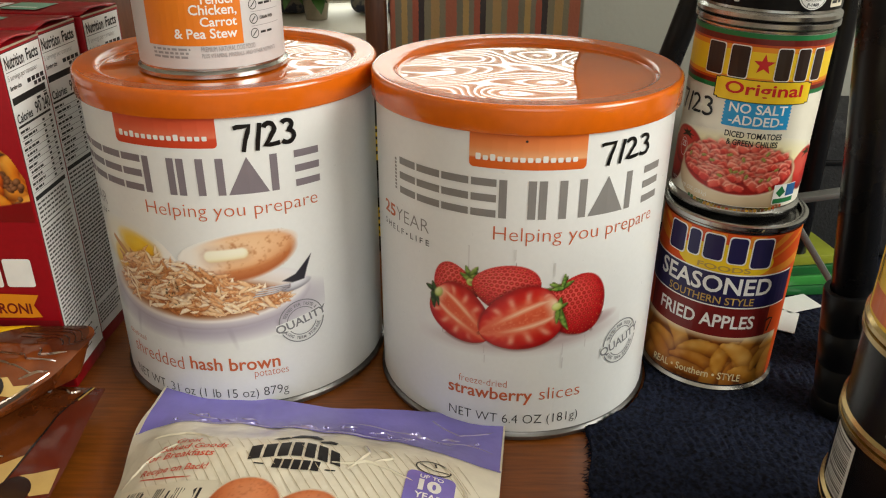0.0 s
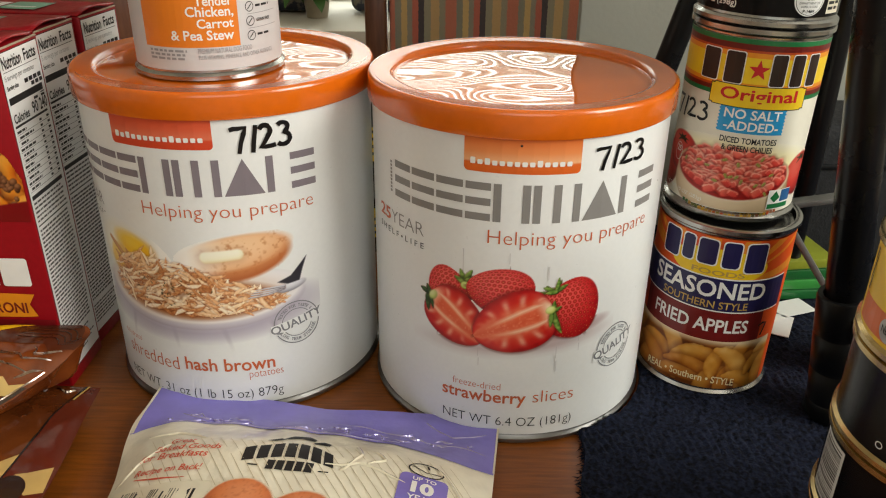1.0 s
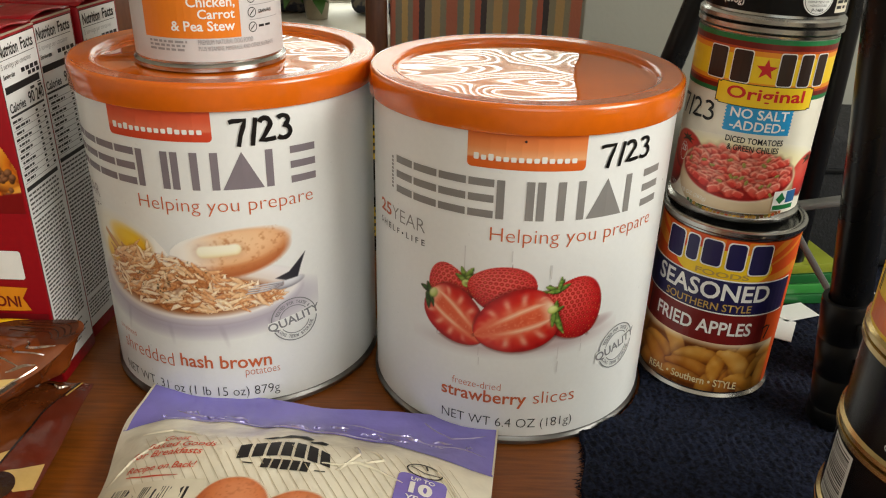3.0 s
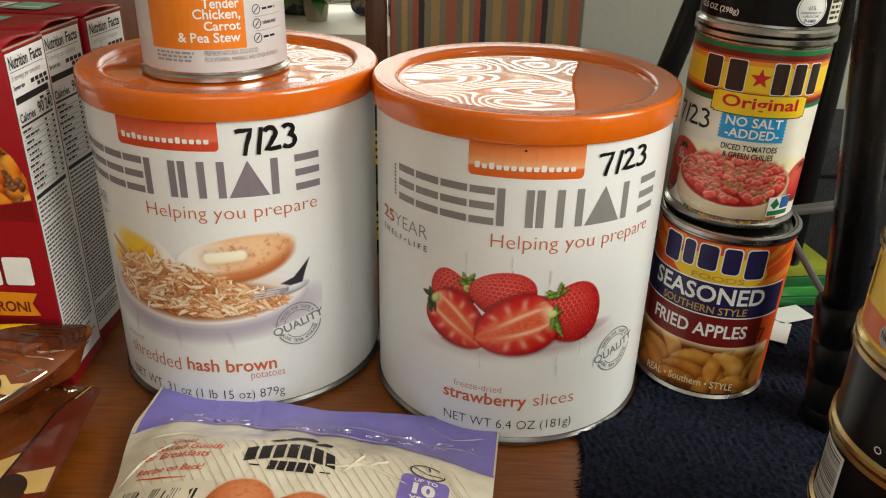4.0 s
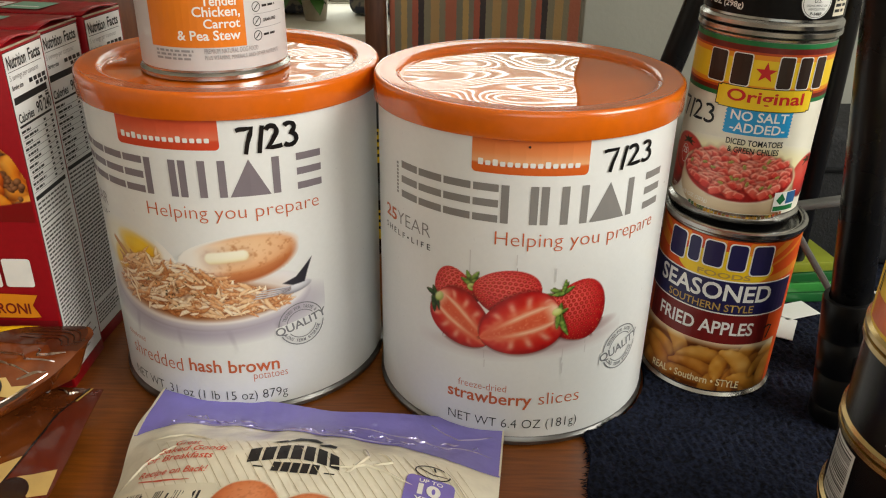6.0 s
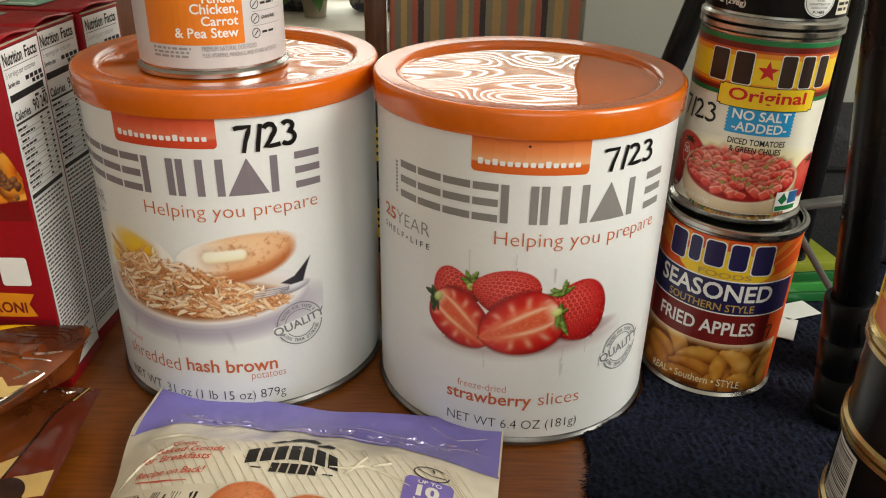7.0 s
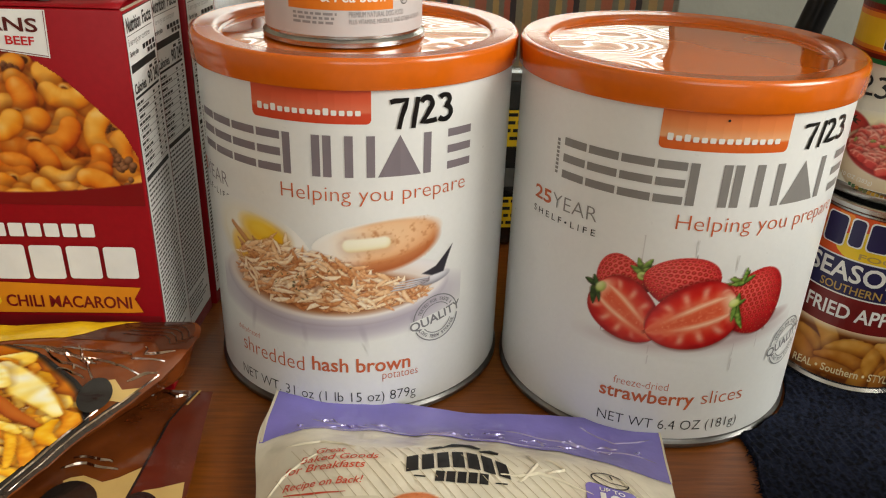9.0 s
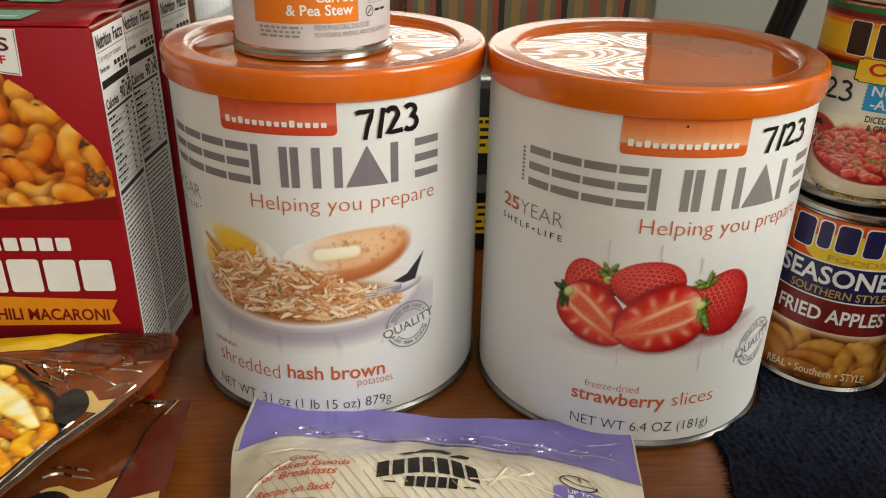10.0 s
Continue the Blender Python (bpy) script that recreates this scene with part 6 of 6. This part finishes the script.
part("collar", lathe([(0.0101, 0.0), (0.0134, 0.0), (0.0138, 0.002), (0.0136, 0.03), (0.0132, 0.0305), (0.0132, 0.032), (0.0136, 0.0325), (0.0134, 0.052), (0.0130, 0.0525), (0.0130, 0.054), (0.0134, 0.0545), (0.0131, 0.0750), (0.0126, 0.0762), (0.0101, 0.0762)], 48), BLACK_PLASTIC, tripod, "ribbed black plastic collar").matrix_local = pose(0.2222, 0.361, 0.0045, 0, -8, 0)
for z in (0.016, 0.041, 0.062):
    part("clip", box_bm(-0.0035, 0.0035, -0.0148, -0.012, z - 0.006, z + 0.006, 0.0008), BLACK_PLASTIC, tripod, "black locking clip").matrix_local = pose(0.2222, 0.361, 0.0045, 0, -8, 0) @ pose(0, 0, 0, 0, 0, 10)
part("foot", lathe([(0, 0), (0.0150, 0), (0.0156, 0.001), (0.0156, 0.009), (0.0146, 0.011), (0, 0.011)], 40), BLACK_PLASTIC, tripod, "rubber foot").matrix_local = pose(0.2224, 0.361, 0.0035)
part("tube", tube_between((0.2475, 0.5, 0.004), (0.2455, 0.5, 0.36), 0.0066), BLACK_TUBE, tripod, "black enamelled tube")
part("tube", tube_between((0.1070, 0.505, 0.03), (0.1930, 0.505, 0.352), 0.0078), BLACK_TUBE, tripod, "black enamelled tube")
part("foot", lathe([(0, 0), (0.0105, 0), (0.011, 0.002), (0.0098, 0.03), (0, 0.031)], 28), BLACK_PLASTIC, tripod, "rubber foot").matrix_local = pose(0.0990, 0.505, 0.0008, 0, 14, 0)
for a, b in (((0.2055, 0.43, 0.091), (0.2400, 0.425, 0.043)), ((0.2040, 0.436, 0.098), (0.2350, 0.43, 0.106))):
    d = Vector(b) - Vector(a)
    bm = box_bm(-0.0045, 0.0045, -0.002, 0.002, 0, d.length, 0.0012)
    bm.transform(Matrix.Translation(a) @ d.to_track_quat("Z", "Y").to_matrix().to_4x4())
    part("brace", bm, GREY_METAL, tripod, "grey painted steel brace")
part("hinge", tube_between((0.2050, 0.424, 0.095), (0.2050, 0.442, 0.095), 0.0048, seg=24), BLACK_PLASTIC, tripod, "black hinge pin")

# ---- small things behind the tins ----
booklet = thing("booklet_stack", pose(0.262, 0.505, 0.004, 0, 0, 4), "small stack of green and yellow booklets on the towel", "booklets")
for k, c in enumerate(((36, 104, 52), (58, 140, 62), (30, 92, 44), (132, 140, 44))):
    part("booklet", box_bm(-0.062, 0.010, -0.016, 0.05, 0.0075 * k, 0.0075 * k + 0.0069, 0.0006), ink("booklet print", c, 0.3, 0.25, 40), booklet).matrix_local = pose(0.001 * k, 0.0012 * k, 0, 0, 0, 1.5 * k)
for x, y, turn in ((0.243, 0.474, 20), (0.225, 0.452, 62)):
    tagged(part("paper_card", box_bm(-0.014, 0.014, -0.009, 0.009, 0, 0.0005), PAPER), "small loose white card lying on the towel", "card", "loose cards").matrix_world = pose(x, y, 0.0052, 0, 0, turn)
tagged(part("white_saucer", lathe([(0, 0), (0.017, 0), (0.0185, 0.0012), (0.026, 0.0075), (0.0262, 0.0085), (0.0254, 0.0085), (0.018, 0.0028), (0, 0.0024)], 64), material("white glazed ceramic", rgb((214, 208, 196)), 0.2, vary=0.05, scale=30)), "small white ceramic saucer leaning behind the tripod", "saucer").matrix_world = pose(0.2440, 0.414, 0.0305, 84, 0, 22)
case = thing("equipment_case", pose(0.36, 0.575, 0.004, 0, 0, 2), "soft black equipment case standing on the towel", "case")
part("body", box_bm(-0.145, 0.145, -0.032, 0.04, 0, 0.112, 0.012, 4), material("black woven nylon", rgb((20, 20, 23)), 0.8, vary=0.4, scale=180, bump=0.6, bump_scale=500), case, "black woven nylon body")
part("zip", box_bm(-0.146, 0.146, -0.0335, -0.031, 0.078, 0.082, 0.0008), BLACK_PLASTIC, case, "black zip")
bm = bmesh.new()
for i in range(24):
    t = i / 23
    p = Vector((-0.118 + 0.030 * t, -0.038, 0.112 * (1 - t) ** 1.5 * 0.95 + 0.004)) if i < 24 else None
    q = [bm.verts.new(p + Vector((0.0016 * math.cos(k * math.pi / 3), 0.0016 * math.sin(k * math.pi / 3), 0))) for k in range(6)]
    if i:
        for k in range(6):
            bm.faces.new((last[k], last[(k + 1) % 6], q[(k + 1) % 6], q[k]))
    last = q
part("cord", bm, material("blue grey cord", rgb((86, 100, 112)), 0.5), case, "thin blue grey cord")
snack = thing("snack_pouch", pose(-0.022, 0.575, 0.0005, 0, 0, 4), "black and yellow snack pouch standing behind the tins", "pouch")
part("pouch_body", box_bm(-0.062, 0.062, -0.016, 0.016, 0, 0.128, 0.007, 3), foil("black foil", (26, 26, 28), 0.22), snack, "black foil body")
for k, (z0, z1) in enumerate(((16, 40), (78, 104))):
    front_bm = flat(shape(mm(rect(-48, 44, z0, z1))), 0.0165)
    part("label_print", front_bm, YELLOW, snack)
    part("label_print", flat(shape(*[mm(l) for l in text_bars(-46, 42, z1 - 2, 4, 5.6, 2.4, k, 0.3, 0.7)]), 0.0168), BLACK, snack, smooth=0)
part("label_print", flat(shape(mm(rect(-50, 50, 48, 62))), 0.0165), GREY_METAL, snack, smooth=0)

# ---- beyond the table: chair, sill things ----
def striped_cloth():
    m = material("striped woven cloth", rgb((150, 90, 70)), 0.9, bump=0.6, bump_scale=260)
    nodes, link = m.node_tree.nodes, m.node_tree.links.new
    where = nodes.new("ShaderNodeTexCoord")
    wob = nodes.new("ShaderNodeTexNoise")
    wob.inputs["Scale"].default_value = 240.0
    link(where.outputs["Object"], wob.inputs["Vector"])
    split = nodes.new("ShaderNodeSeparateXYZ")
    link(where.outputs["Object"], split.inputs[0])
    shift = nodes.new("ShaderNodeMath")
    shift.operation, shift.inputs[1].default_value = "MULTIPLY_ADD", 0.003
    link(wob.outputs[0], shift.inputs[0])
    link(split.outputs["X"], shift.inputs[2])
    turns = nodes.new("ShaderNodeMath")
    turns.operation, turns.inputs[1].default_value = "DIVIDE", 0.0905
    link(shift.outputs[0], turns.inputs[0])
    part_of = nodes.new("ShaderNodeMath")
    part_of.operation = "FRACT"
    link(turns.outputs[0], part_of.inputs[0])
    ramp = nodes.new("ShaderNodeValToRGB")
    ramp.color_ramp.interpolation = "CONSTANT"
    stops = ((0.0, (84, 76, 80)), (0.09, (162, 154, 132)), (0.20, (206, 170, 122)), (0.34, (162, 154, 132)), (0.44, (204, 124, 102)), (0.62, (150, 146, 130)), (0.72, (214, 180, 122)), (0.82, (158, 150, 134)), (0.90, (200, 112, 94)))
    for i, (p, c) in enumerate(stops):
        e = ramp.color_ramp.elements[i] if i < 2 else ramp.color_ramp.elements.new(p)
        e.position, e.color = p, rgb(c)
    link(part_of.outputs[0], ramp.inputs[0])
    link(ramp.outputs[0], nodes["Principled BSDF"].inputs["Base Color"])
    return m


chair = thing("dining_chair", pose(0.145, 1.2, FLOOR_Z, 0, 0, 0), "wooden dining chair with a striped woven back", "chair")
part("backrest", box_bm(-0.225, 0.225, 0.0, 0.022, 0.50, 0.98, 0.006), striped_cloth(), chair, "striped woven cloth back")
for x in (-0.245, 0.245):
    part("back_post", box_bm(x - 0.016, x + 0.016, -0.008, 0.032, 0, 1.0, 0.005), CHAIR_WOOD, chair)
    part("leg", box_bm(x - 0.016, x + 0.016, -0.45, -0.415, 0, 0.43, 0.005), CHAIR_WOOD, chair)
part("seat", box_bm(-0.25, 0.25, -0.46, 0.03, 0.43, 0.47, 0.012, 3), CHAIR_WOOD, chair)
part("top_rail", box_bm(-0.26, 0.26, -0.006, 0.03, 0.985, 1.04, 0.008), CHAIR_WOOD, chair)

cabinet = thing("wooden_cabinet", pose(-0.78, 1.15, FLOOR_Z), "brown wooden cabinet standing beyond the table", "cabinet")
part("body", box_bm(-0.46, 0.46, -0.18, 0.2, 0.04, 1.06, 0.006), CHAIR_WOOD, cabinet)
for x in (-0.23, 0.23):
    part("door", box_bm(x - 0.215, x + 0.215, -0.198, -0.181, 0.08, 1.02, 0.005), CHAIR_WOOD, cabinet)
    part("handle", lathe([(0, 0), (0.006, 0), (0.005, 0.01), (0.011, 0.018), (0.008, 0.026), (0, 0.028)], 20), TIN_GOLD, cabinet, "small brass knob").matrix_local = pose(x - math.copysign(0.19, x), -0.198, 0.55, 90, 0, 0)
part("top", box_bm(-0.48, 0.48, -0.2, 0.22, 1.06, 1.085, 0.006), CHAIR_WOOD, cabinet)
part("plinth", box_bm(-0.44, 0.44, -0.16, 0.19, 0, 0.04, 0.002), CHAIR_WOOD, cabinet)

NAVY_CLOTH = material("dark patterned cloth", rgb((44, 48, 60)), 0.9, second=rgb((116, 110, 96)), scale=28, spread=(0.48, 0.56), bump=0.5, bump_scale=300)
for x0, x1 in ((-0.62, -0.372), (-0.272, -0.02)):
    bm = box_bm(x0, x1, 2.36, 2.50, -0.128, 0.10, 0.03, 4)
    tagged(part("patterned_cushion", bm, NAVY_CLOTH), "dark patterned cushion leaning at the window", "cushion", "window cushions")
plant = thing("house_plant", pose(-0.36, 2.25, -0.13), "green house plant with hanging leaves at the window", "plant")
part("pot", lathe([(0, 0), (0.03, 0), (0.038, 0.06), (0.04, 0.062), (0.034, 0.062), (0.03, 0.05), (0, 0.05)], 40), material("glazed pot", rgb((150, 140, 120)), 0.3), plant).matrix_local = pose(0.0, 0.06, 0.0)
LEAF_GREEN = material("house plant leaf", rgb((70, 110, 44)), 0.4, second=rgb((48, 82, 30)), scale=30)
rnd = random.Random(8)
for k in range(26):
    bm = bmesh.new()
    ln, wd = rnd.uniform(0.05, 0.09), rnd.uniform(0.014, 0.024)
    rows = []
    for i in range(7):
        t = i / 6
        w = wd * math.sin(math.pi * (0.08 + 0.9 * t)) ** 0.8
        zc = 0.03 * t - 0.06 * t * t
        rows.append([bm.verts.new((-w, ln * t, zc + 0.005)), bm.verts.new((0, ln * t, zc)), bm.verts.new((w, ln * t, zc + 0.005))])
    for a, b in zip(rows, rows[1:]):
        for i in (0, 1):
            bm.faces.new((a[i], a[i + 1], b[i + 1], b[i]))
    part("leaf", bm, LEAF_GREEN, plant, smooth=80).matrix_local = pose(rnd.uniform(-0.05, 0.05), rnd.uniform(0.0, 0.08), rnd.uniform(0.05, 0.13), rnd.uniform(-20, 30), 0, rnd.uniform(0, 360))
tagged(part("window_bench", box_bm(-1.6, 0.8, 2.12, 2.598, FLOOR_Z, -0.131, 0.006), ROOM_PAINT), "pale painted bench below the window", "bench")

# print belongs to the wrap, board or foil that it lies on
ON_WRAP = ("lettering", "brand_mark", "marker_writing", "crease", "seal_band", "seal_rib", "seal_edge", "fold_line", "tear_strip", "side_band", "clear_edge")
for pack in [ob for ob in scene.objects if ob.parent is None and ob.type == "EMPTY"]:
    pieces = list(pack.children)
    for kind in ("paper_label", "pouch_body", "body"):
        wraps = [ob for ob in pieces if ob.name.split(".")[0] == kind]
        if wraps:
            for ob in pieces:
                plain = ob.name.split(".")[0]
                if plain in ON_WRAP or plain.endswith("_print"):
                    ob.parent = wraps[0]
            break
